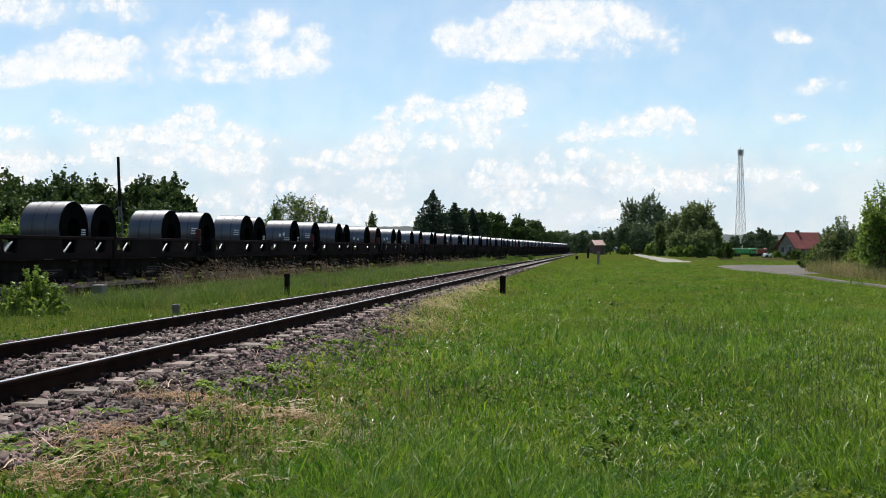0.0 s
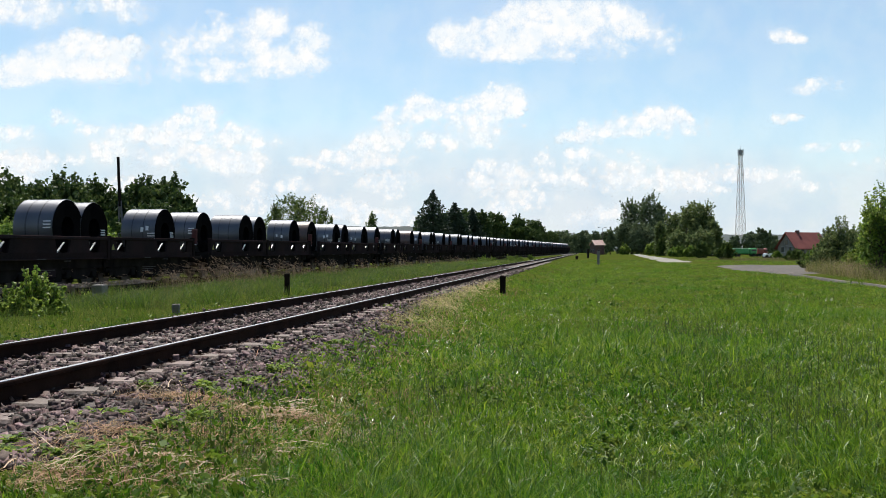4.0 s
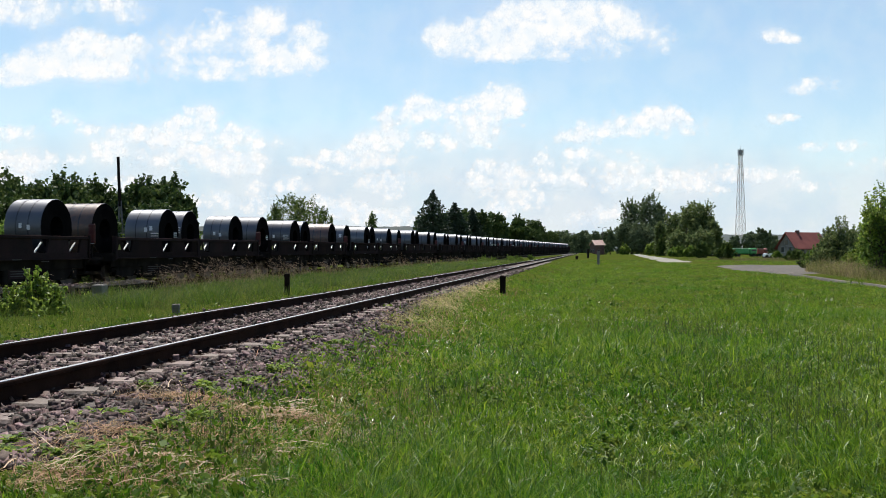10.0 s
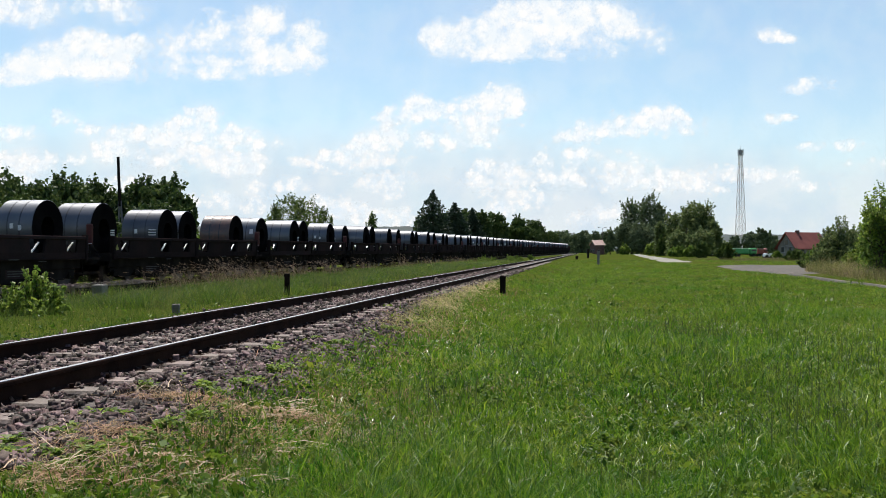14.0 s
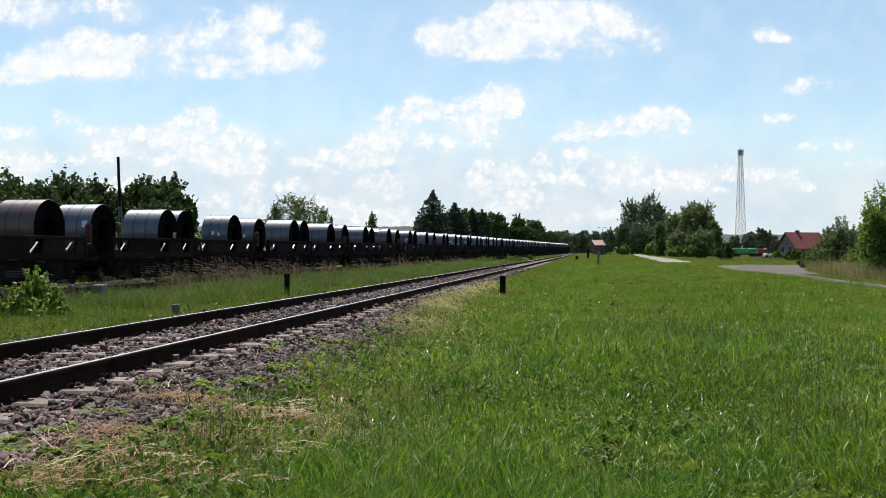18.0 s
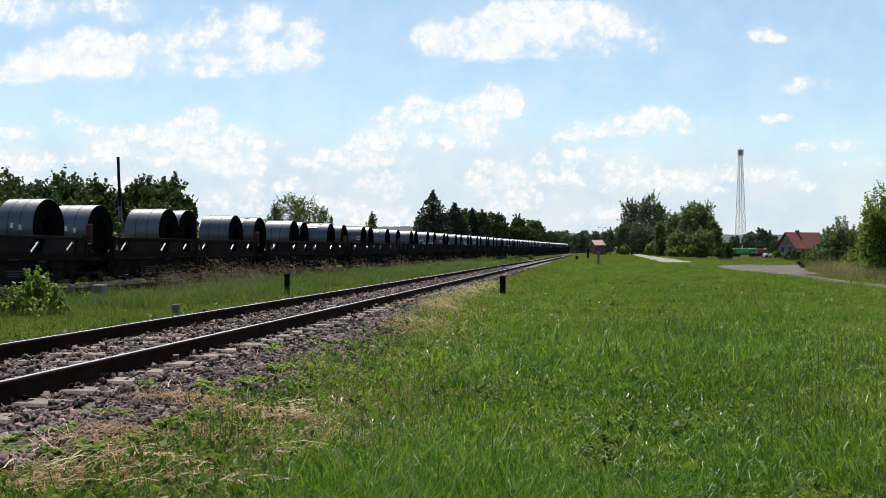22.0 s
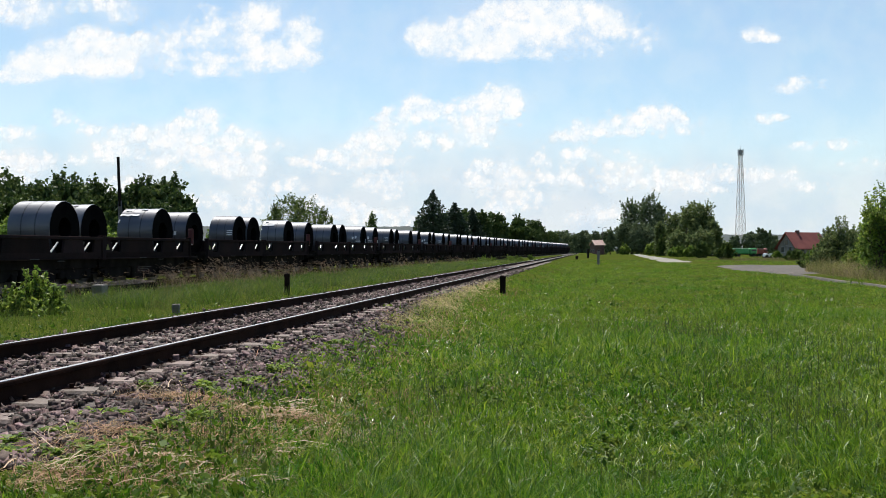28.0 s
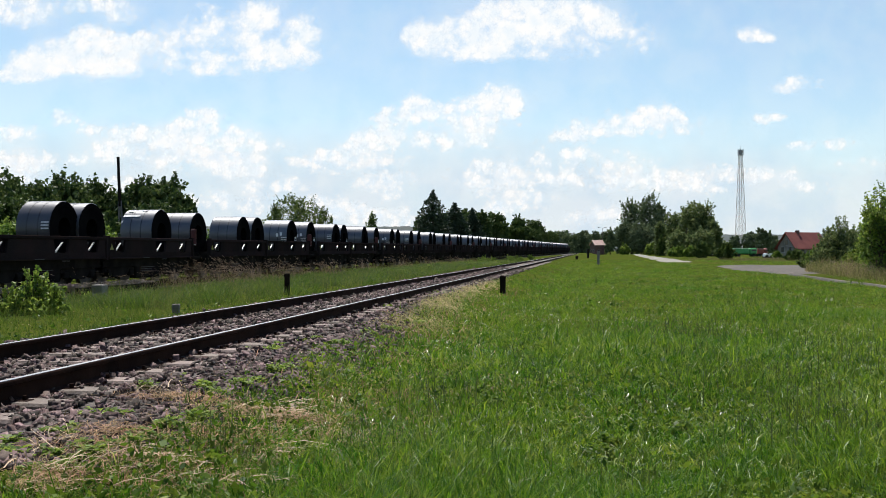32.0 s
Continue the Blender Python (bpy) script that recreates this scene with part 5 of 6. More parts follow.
    keep = (rng.random(n) < 0.35 * np.exp(-((q - Q_C - ballast_edge(x * UN.x + y * UN.y) - 0.15) / 0.35) ** 2) * smooth(0.0, 0.6, pat)) | ((q - Q_C > ballast_edge(x * UN.x + y * UN.y) + 0.2) & (rng.random(n) < 0.4 * smooth(-0.4, 0.6, patchy(x, y, 1.3)))) | ((q < Q_C - 1.8) & (rng.random(n) < 0.12))
    keep &= (r < 12) | (rng.random(n) < 0.35)
    x, y, r, q = x[keep], y[keep], r[keep], q[keep]
    k = 9
    cx, cy = np.repeat(x, k), np.repeat(y, k)
    rad = rng.uniform(0.01, 0.10, len(cx))
    a = rng.uniform(0, 6.28, len(cx))
    px, py = cx + rad * np.cos(a), cy + rad * np.sin(a)
    pts = np.c_[px, py, ground_z(px, py) + rng.uniform(0.01, 0.10, len(cx))]
    v, t = leaves(rng, pts, 0.0160 * rng.lognormal(0, 0.35, (len(pts), 1)) * np.repeat(np.maximum(r / 8, 0.9) ** 0.5, k)[:, None])
    tagged(link_mesh("weeds", tri_mesh("weeds", v, t), M["weed"]), "low broad-leaved green weeds", "weeds", kind="stuff")

    # dry cut straw: loose stalks along the foot of the ballast, and pale bundles
    n = 9000
    x, y, r = fan_points(rng, n, 4.2, 45, 27)
    q = x * NN.x + y * NN.y
    pat = patchy(x, y, 1.6)
    keep = (rng.random(n) < 0.6 * np.exp(-((q - Q_C - ballast_edge(x * UN.x + y * UN.y) - 0.3) / 0.5) ** 2) * smooth(-0.3, 0.7, pat)) | (rng.random(n) < 0.06 * smooth(0.2, 0.8, pat) * (q > -2.5)) | ((q < Q_C - 2) & (rng.random(n) < 0.08))
    x, y, r = x[keep], y[keep], r[keep]
    n = len(x)
    cols = [x, y, rng.uniform(0.05, 0.16, n), 0.0035 * np.maximum(r / 6, 0.8) ** 0.8, rng.uniform(0, 6.28, n), rng.normal(0, 0.12, n), rng.uniform(0.0, 0.25, n)]
    for px, py, size, turn, k, ln in ((285, 700, 0.09, 2.75, 44, 0.34), (320, 712, 0.09, 2.6, 30, 0.3), (460, 738, 0.10, 0.15, 26, 0.3), (505, 732, 0.10, 0.3, 26, 0.25), (70, 790, 0.10, 2.3, 6, 0.30), (95, 850, 0.10, 0.9, 7, 0.30),
                                      (60, 815, 0.12, 1.9, 5, 0.24), (275, 832, 0.12, 2.9, 12, 0.2), (330, 845, 0.10, 2.2, 9, 0.2), (640, 800, 0.1, 0.4, 7, 0.2), (180, 800, 0.12, 0.6, 7, 0.14), (540, 680, 0.06, 2.6, 6, 0.16), (470, 812, 0.04, -1.25, 18, 0.42), (430, 868, 0.07, -0.5, 26, 0.26), (75, 800, 0.03, -1.1, 4, 0.5), (112, 850, 0.04, 1.15, 5, 0.5), (50, 866, 0.12, 0.5, 6, 0.2), (262, 826, 0.12, 0.2, 12, 0.22), (160, 862, 0.10, 0.8, 9, 0.24), (350, 866, 0.1, 0.7, 12, 0.3), (600, 780, 0.14, 0.3, 14, 0.2)):
        cx, cy = on_ground(px, py)
        cols = [np.concatenate(c) for c in zip(cols, (rng.normal(cx, size, k), rng.normal(cy, size * 0.7, k), ln * rng.uniform(0.3, 1.05, k), rng.uniform(0.003, 0.008, k), rng.normal(turn, 0.6, k), rng.normal(0, 0.05, k), rng.uniform(0.0, 0.22, k)))]
    x, y = cols[0], cols[1]
    v, t = strands(rng, x, y, ground_z(x, y) + rng.uniform(0.01, 0.05, len(x)), *cols[2:])
    tagged(link_mesh("straw", tri_mesh("straw", v, t), M["straw"]), "bleached dry cut straw", "straw", kind="stuff")
    # dead blades standing among the green near the ballast
    x, y, r = fan_points(rng, 30000, 4.2, 30, 27)
    q = x * NN.x + y * NN.y
    keep = rng.random(30000) < 1.0 * np.exp(-((q - Q_C - ballast_edge(x * UN.x + y * UN.y) - 0.8) / 0.8) ** 2) * (0.3 + 0.7 * smooth(-0.5, 0.4, patchy(x, y, 1.9))) + 0.10 * smooth(0.0, 0.7, patchy(x, y, 1.2)) * (q > -2)
    x, y, r = x[keep], y[keep], r[keep]
    n = len(x)
    v, t = blades(rng, x, y, ground_z(x, y) - 0.005, rng.uniform(0.03, 0.11, n), 0.0075 * np.maximum(r / 6, 0.8) ** 0.7, rng.uniform(0.3, 1.8, n))
    tagged(link_mesh("dead_grass", tri_mesh("dead_grass", v, t), M["hay"]), "withered brown grass among the green", "grass", kind="stuff")
    # brown matted hay in clumps, and thatch down the line
    cols = [np.empty(0) for _ in range(4)]
    for px, py, sx, sy, k in ((215, 772, 0.14, 0.08, 230), (165, 795, 0.16, 0.12, 200), (490, 742, 0.24, 0.08, 700), (330, 712, 0.20, 0.07, 480), (395, 735, 0.16, 0.1, 160), (250, 825, 0.2, 0.10, 200), (450, 800, 0.2, 0.16, 240), (600, 782, 0.16, 0.08, 300), (110, 850, 0.12, 0.08, 90), (190, 860, 0.22, 0.08, 160), (60, 868, 0.12, 0.06, 90), (330, 840, 0.16, 0.1, 240), (380, 770, 0.2, 0.16, 200)):
        k *= 2
        cx, cy = on_ground(px, py)
        cols = [np.concatenate(c) for c in zip(cols, (rng.normal(cx, sx, k), rng.normal(cy, sy, k), rng.uniform(0.03, 0.11, k), rng.uniform(0.0024, 0.005, k)))]
    s = rng.uniform(11, 40, 40000)
    q = Q_C + ballast_edge(s) + rng.normal(0.5, 0.5, 40000)
    tx, ty = UN.x * s + NN.x * q, UN.y * s + NN.y * q
    keep = rng.random(40000) < 0.5 * dry_patch(tx, ty) * (0.35 + 0.65 * smooth(-0.3, 0.5, patchy(tx, ty, 1.3)))
    x, y, r = tx[keep], ty[keep], s[keep]
    k = len(x)
    v, t = strands(rng, x, y, ground_z(x, y) + rng.uniform(0.005, 0.045, k), rng.uniform(0.05, 0.16, k), 0.0026 * np.maximum(r / 6, 1) ** 0.9, rng.uniform(0, 6.28, k), rng.normal(0, 0.3, k), rng.uniform(0, 0.5, k))
    tagged(link_mesh("thatch", tri_mesh("thatch", v, t), M["bank_grass"]), "bleached yellow thatch beside the ballast", "hay", kind="stuff")
    tx, ty, ts = np.empty(0), np.empty(0), np.empty(0)
    bx, by, br = fan_points(rng, 9000, 4.4, 30, 26)
    keep = (rng.random(9000) < 0.8 * smooth(0.25, 0.8, patchy(bx, by, 1.1))) & (bx * NN.x + by * NN.y > -2.2)
    tx, ty, ts = np.concatenate([tx, bx[keep]]), np.concatenate([ty, by[keep]]), np.concatenate([ts, br[keep]])
    bx, by, br = fan_points(rng, 16000, 4.2, 9.5, 27)
    keep = rng.random(16000) < 0.7 * np.exp(-((bx * NN.x + by * NN.y + 1.6) / 0.6) ** 2) * (0.25 + 0.75 * smooth(-0.2, 0.6, patchy(bx, by, 2.3)))
    tx, ty, ts = np.concatenate([tx, bx[keep]]), np.concatenate([ty, by[keep]]), np.concatenate([ts, br[keep]])
    k = len(tx)
    cols = [np.concatenate(c) for c in zip(cols, (tx, ty, rng.uniform(0.04, 0.13, k), 0.0026 * np.maximum(ts / 6, 1) ** 0.9))]
    x, y = cols[0], cols[1]
    k = len(x)
    v, t = strands(rng, x, y, ground_z(x, y) + rng.uniform(0.005, 0.045, k), cols[2], cols[3], rng.uniform(0, 6.28, k), rng.normal(0, 0.3, k), rng.uniform(0, 0.4, k))
    tagged(link_mesh("hay", tri_mesh("hay", v, t), M["hay"]), "matted brown hay left from mowing", "hay", kind="stuff")

    # thin flowering stalks standing over the meadow
    n = 9000
    x, y, r = fan_points(rng, n, 4.6, 40, 26)
    q = x * NN.x + y * NN.y
    keep = (q > -1.6) & (rng.random(n) < smooth(0.0, 0.7, patchy(x, y, 0.8)) * (0.45 + 0.55 * smooth(0.5, 3.0, x)))
    x, y, r = x[keep], y[keep], r[keep]
    n = len(x)
    v, t = blades(rng, x, y, ground_z(x, y), rng.uniform(0.10, 0.24, n) * (1 + 0.7 * smooth(0.4, 1.0, patchy(x, y, 0.8))), 0.0034 * np.maximum(r / 6, 0.8) ** 0.8, rng.uniform(0.05, 0.5, n))
    tagged(link_mesh("grass_stalks", tri_mesh("grass_stalks", v, t), M["stalk"]), "thin dark green flowering grass stalks", "grass", kind="stuff")

    # bent blades whose pale colour paints highlights over the meadow
    x, y, r = fan_points(rng, 12000, 4.3, 24, 26)
    keep = (x * NN.x + y * NN.y > -1.9) & (rng.random(12000) < 0.25 + 0.75 * smooth(-0.2, 0.6, patchy(x, y, 1.5)))
    x, y, r = x[keep], y[keep], r[keep]
    n = len(x)
    v, t = blades(rng, x, y, ground_z(x, y), rng.uniform(0.035, 0.11, n), 0.0064 * np.maximum(r / 6, 0.8) ** 0.6, rng.uniform(0.7, 1.9, n), 1.5)
    tagged(link_mesh("pale_grass", tri_mesh("pale_grass", v, t), M["glint_blade"]), "bent meadow grass blades coloured pale as glints", "grass", kind="stuff")
    # clumps of tall dark stalks with small heads
    for px, py, n, rad in ((1206, 612, 70, 0.5), (1246, 604, 60, 0.5), (1222, 640, 60, 0.4), (1380, 690, 60, 0.3), (1432, 742, 70, 0.3), (1505, 668, 70, 0.45), (1462, 800, 50, 0.25), (775, 742, 46, 0.25), (806, 712, 46, 0.3), (394, 806, 46, 0.18),
                           (1336, 790, 46, 0.25), (1540, 640, 60, 0.5), (1290, 700, 46, 0.35), (985, 700, 30, 0.3), (672, 820, 40, 0.2), (900, 650, 30, 0.35), (1420, 620, 60, 0.6), (1530, 790, 50, 0.25), (1180, 730, 30, 0.3)):
        cx, cy = on_ground(px, py)
        x, y = rng.normal(cx, rad * 0.7, n), rng.normal(cy, rad, n)
        h = rng.uniform(0.14, 0.36, n)
        v, t = blades(rng, x, y, ground_z(x, y), h, 0.0042 * max(cy / 6, 0.8) ** 0.7, rng.uniform(0.05, 0.4, n), 0.2)
        tip = v.reshape(-1, 5, 3)[:, 4]
        v2, t2 = leaves(rng, np.repeat(tip, 3, 0) - np.c_[np.zeros((3 * n, 2)), rng.uniform(0, 0.05, 3 * n)], 0.009)
        tagged(link_mesh("stalk_clump", tri_mesh("stalk_clump", np.concatenate([v, v2]), np.concatenate([t, t2 + len(v)])), M["stalk"]), "clump of tall dark seeding stalks", "grass", "stalk clumps", kind="stuff")

    # darker upright blades in the strip between the tracks
    ss, oo = rng.uniform(18, 90, 26000) ** 1.0, rng.uniform(2.4, 14, 26000)
    x, y = UT.x * ss + NT.x * (P_T + oo), UT.y * ss + NT.y * (P_T + oo)
    keep = (x * NN.x + y * NN.y < Q_C - 2.3) & (rng.random(26000) < 0.25 + 0.75 * smooth(-0.3, 0.5, patchy(x, y, 1.1)))
    x, y = x[keep], y[keep]
    n = len(x)
    v, t = blades(rng, x, y, ground_z(x, y) - 0.01, rng.uniform(0.10, 0.42, n) * smooth(Q_C - 1.8, Q_C - 4.0, x * NN.x + y * NN.y), 0.008 * np.maximum(y / 25, 0.8), rng.uniform(0.1, 0.7, n))
    tagged(link_mesh("strip_grass", tri_mesh("strip_grass", v, t), M["stalk"]), "dark upright grass between the tracks", "grass", kind="stuff")

    # loose tussocks between the tracks, fanning out
    for dry, m, k, least, most in ((False, 800, 46, 0.6, 1.25), (True, 150, 46, 0.6, 1.25), (False, 170, 150, 1.2, 2.3)):
        ss, oo = rng.uniform(19, 110, m) ** 1.0, rng.uniform(2.6, 14.5, m)
        cx, cy = UT.x * ss + NT.x * (P_T + oo), UT.y * ss + NT.y * (P_T + oo)
        keep = (cx * NN.x + cy * NN.y < Q_C - 2.5)
        cx, cy = cx[keep], cy[keep]
        size = np.repeat(rng.uniform(least, most, len(cx)), k)
        a, f = rng.uniform(0, 6.28, len(cx) * k), rng.random(len(cx) * k) ** 0.5
        x, y = np.repeat(cx, k) + 0.22 * size * f * np.cos(a), np.repeat(cy, k) + 0.22 * size * f * np.sin(a)
        far = np.maximum(y / 25, 0.8)
        v, t = blades(rng, x, y, ground_z(x, y) - 0.01, size ** 0.6 * rng.uniform(0.14, 0.40, len(x)) * (0.55 if dry else 1.0), 0.0075 * far ** 0.7, 0.25 + 0.9 * f, 0.8, a)
        tagged(link_mesh("tussock_grass", tri_mesh("tussock_grass", v, t), M["rough_grass" if dry else "strip"]), "dry yellow tussocks between the tracks" if dry else "loose green tussocks between the tracks", "grass", kind="stuff")

    # tall seed grass along the main line, bent by the wind, in clumps, and dry grass on the bank by the path
    clumps = [(UT.x * ss + NT.x * (P_T + oo), UT.y * ss + NT.y * (P_T + oo), n, rad) for ss, oo, n, rad in (
        (30, 3.2, 16, 0.7), (33.5, 3.0, 24, 0.9), (37, 3.2, 50, 0.9), (40.2, 2.7, 150, 0.7), (41.5, 3.2, 70, 0.5), (44, 2.9, 170, 0.8), (46.6, 3.1, 150, 0.7), (49.5, 2.7, 120, 0.7), (52.5, 3.1, 110, 0.9), (56.5, 2.8, 90, 1.0), (61, 2.9, 110, 1.6), (70, 2.8, 80, 2.2), (82, 2.9, 80, 3.0), (94, 2.8, 80, 4.0), (110, 2.8, 80, 6.0))]
    clumps += [(21.5, 46, 700, 2.6), (20.0, 40, 600, 2.4), (18.4, 35, 320, 1.6), (23.0, 52, 600, 2.6), (19.6, 46, 420, 1.6), (45.0, 140, 260, 7.0)]
    for i, (cx, cy, n, rad) in enumerate(clumps):
        along = rng.normal(0, rad * 0.55, n)
        bank = cx > 10
        x = cx + (along if bank else along * UT.x + rng.normal(0, 0.35, n))
        y = cy + (rng.normal(0, rad * 0.5, n) if bank else along * UT.y)
        z = ground_z(x, y)
        h = rng.uniform(0.30, 1.0, n) * (0.75 if bank else 1.0 + 0.5 * rng.random())
        wide = 0.007 * max(cy / 40, 1)
        v, t = blades(rng, x, y, z, h, wide, rng.uniform(0.1, 0.4, n))
        b = v.reshape(-1, 5, 3)
        wind = (0.2 + 0.75 * rng.random(n) ** 1.5) * h
        b[:, 4, 2] -= 0.45 * wind
        b[:, 2:4, 0] -= (wind * 0.3)[:, None]
        b[:, 4, 0] -= wind
        k = 5
        f = rng.uniform(-0.12, 0.22, (n, k, 1))
        base = (b[:, 4][:, None] * (1 - f) + b[:, 2][:, None] * f).reshape(-1, 3)
        way = np.repeat(b[:, 4] - b[:, 2], k, 0) * rng.uniform(0.2, 0.4, (n * k, 1)) + rng.normal(0, 0.012, (n * k, 3))
        side = rng.normal(0, 0.006 * max(cy / 45, 1), (n * k, 3))
        v2 = np.stack([base, base + way * 0.5 + side, base + way], 1).reshape(-1, 3)
        t2 = np.arange(3 * n * k).reshape(-1, 3)
        foot = np.array([cx, cy, float(ground_z(cx, cy))])
        me = tri_mesh("seed_grass", np.concatenate([b.reshape(-1, 3), v2]) - foot, np.concatenate([t, t2 + len(v)]))
        ob = link_mesh("seed_grass", me, M["reed"])
        ob.matrix_basis = pose(*foot)
        tagged(ob, "tall dry seed grass bent by the wind", "grass", "seed grass clumps", kind="stuff")
        if cy < 100:
            SWAYING.append((ob, foot, i))


build_grass()


# ---------------------------------------------------------------- the train
PERIOD = 17.51
FIRST_JOINT = 39.31
# the train rolls at 4.5 m/s and slows a little
PROGRESS = [(float(t), 119.95 - 4.5 * t + 0.0033 * t * t) for t in range(0, 33, 4)]
SECTION_B = 9.71
# coils of the pairs that pass near: place along the pair, diameter, width, dressing
COILS = {
    0: ((0.30, 2.04, 1.56, 4), (6.30, 2.03, 1.57, 4), (10.19, 2.07, 1.62, 6), (15.63, 2.10, 1.55, 6)),
    1: ((0.00, 2.07, 1.56, 3), (6.10, 2.05, 1.58, 1), (10.29, 2.06, 1.62, 6), (15.74, 2.11, 1.70, 4)),
    2: ((0.57, 2.09, 1.50, 6), (6.70, 2.08, 1.42, 0), (10.00, 2.07, 1.60, 5), (15.66, 2.05, 1.60, 1)),
    3: ((0.57, 2.06, 1.50, 6), (6.33, 2.03, 1.40, 0), (10.10, 2.09, 1.60, 3), (15.65, 2.04, 1.70, 8)),
    4: ((0.37, 2.05, 1.56, 6), (6.35, 2.04, 1.60, 5), (10.10, 2.03, 1.62, 2), (15.70, 2.04, 1.72, 3)),
    5: ((0.17, 2.07, 1.56, 4), (6.40, 2.07, 1.43, 0), (9.85, 1.99, 1.60, 0), (15.88, 2.08, 1.62, 4)),
    6: ((0.42, 2.09, 1.56, 4), (6.29, 2.05, 1.62, 4), (9.88, 2.05, 1.60, 7), (15.75, 2.03, 1.66, 4)),
    7: ((0.47, 2.00, 1.50, 7), (6.22, 2.06, 1.64, 7), (9.62, 2.03, 1.60, 0), (15.71, 2.04, 1.32, 6)),
    8: ((0.00, 2.04, 1.50, 4), (6.00, 2.02, 1.45, 7), (9.75, 2.01, 1.60, 4), (15.68, 2.01, 1.53, 4)),
}
MOVERS = []


def build_wagon():
    """One coil wagon; y runs along the track from its near end, z from the rail head. Length of body 7.8 m."""
    ob = thing("coil_wagon", "dark brown coil wagon with low side beams and bogies", "wagon", "coil wagons of the train")
    L = 7.8
    cuts = [(1.15, 0.26), (4.72, 0.34), (6.88, 0.26)]
    for sx in (-1, 1):
        x0, x1 = sx * 1.38, sx * 1.30
        beam = part("side_beam", box(bmesh.new(), min(x0, x1), max(x0, x1), 0.05, L - 0.05, 1.08, 1.28), M["wagon"], ob)
        part("top_rail", box(bmesh.new(), min(sx * 1.42, sx * 1.26), max(sx * 1.42, sx * 1.26), 0.02, L - 0.02, 1.75, 1.87, 0.015), M["wagon"], beam)
        ys = [0.05]
        for c, w in cuts:
            ys += [c - w - 0.30, c + w + 0.05]
        ys.append(L - 0.05)
        for a, b in zip(ys[::2], ys[1::2]):
            bm = bmesh.new()
            prism(bm, [(a - (0.0 if a < 0.1 else 0.12), 1.28), (b + (0.0 if b > L - 0.2 else 0.14), 1.28), (b, 1.75), (a, 1.75)], min(x0, x1), max(x0, x1))
            part("side_panel", bm, M["wagon"], beam)
        part("lower_flange", box(bmesh.new(), min(sx * 1.42, sx * 1.24), max(sx * 1.42, sx * 1.24), 0.02, L - 0.02, 1.03, 1.08, 0.01), M["wagon"], beam)
        for y0 in (0.07, L - 0.07):
            part("end_post", box(bmesh.new(), min(sx * 1.44, sx * 1.24), max(sx * 1.44, sx * 1.24), y0 - 0.06, y0 + 0.06, 1.0, 1.92, 0.01), M["wagon"], beam)
    part("underframe", box(bmesh.new(), -1.0, 1.0, 0.1, L - 0.1, 0.78, 1.02, 0.02), M["grime_and_edge_shade"], ob)
    part("belly_tank", box(bmesh.new(), -1.15, 1.15, 2.85, 4.95, 0.22, 0.80, 0.05), M["grime_and_edge_shade"], ob)
    # cradle plates behind the openings
    part("brake_cylinder", rod(bmesh.new(), (0.55, 2.1, 0.55), (0.55, 2.8, 0.55), 0.17, seg=12), M["grime_and_edge_shade"], ob)
    part("air_reservoir", rod(bmesh.new(), (-0.5, 5.0, 0.58), (-0.5, 6.0, 0.58), 0.2, seg=12), M["grime_and_edge_shade"], ob)
    for sx in (-1, 1):
        part("brake_rod", rod(bmesh.new(), (sx * 0.9, 0.5, 0.36), (sx * 0.9, L - 0.5, 0.36), 0.03, seg=6), M["grime_and_edge_shade"], ob)
        part("sole_bar", box(bmesh.new(), min(sx * 1.16, sx * 1.08), max(sx * 1.16, sx * 1.08), 0.1, L - 0.1, 0.70, 1.03, 0.01), M["grime_and_edge_shade"], ob)
        handle = part("brake_handle", rod(bmesh.new(), (sx * 1.44, 4.55, 0.98), (sx * 1.44, 5.0, 0.98), 0.016, seg=6), M["faded"], ob, "pale brake changeover handle")
        part("handle_stem", rod(bmesh.new(), (sx * 1.44, 4.78, 0.78), (sx * 1.44, 4.78, 0.98), 0.016, seg=6), M["grime_and_edge_shade"], handle)
    for c, w in cuts:
        for sx in (-1, 1):
            bm = bmesh.new()
            prism(bm, [(c - 0.34, 1.28), (c - 0.27, 1.27), (c + 0.21, 1.65), (c + 0.16, 1.66)], min(sx * 1.21, sx * 1.25), max(sx * 1.21, sx * 1.25))
            plate = part("cradle_plate", bm, M["cradle"], ob, "worn bright cradle plate")
            if w > 0.3:
                part("cradle_foot", box(bmesh.new(), min(sx * 1.15, sx * 1.25), max(sx * 1.15, sx * 1.25), c - 0.72, c - 0.30, 1.285, 1.305), M["cradle"], plate)
                part("lashing_ring", rod(bmesh.new(), (sx * 1.24, c - 0.66, 1.60), (sx * 1.28, c - 0.66, 1.60), 0.035, seg=8), M["cradle"], plate)
            else:
                bm = bmesh.new()
                prism(bm, [(c - 0.26, 1.69), (c + 0.13, 1.69), (c + 0.13, 1.64), (c - 0.04, 1.42)], min(sx * 1.02, sx * 1.06), max(sx * 1.02, sx * 1.06))
                part("gusset", bm, M["faded"], plate, "grey triangular gusset")
    for c in (0.75, 4.1, 6.2):
        bm = bmesh.new()
        prism(bm, [(c - 0.7, 1.30), (c - 0.45, 1.03), (c + 0.45, 1.03), (c + 0.7, 1.30), (c + 0.6, 1.30), (c + 0.4, 1.09), (c - 0.4, 1.09), (c - 0.6, 1.30)], -1.2, 1.2)
        part("coil_saddle", bm, M["grime_and_edge_shade"], ob)
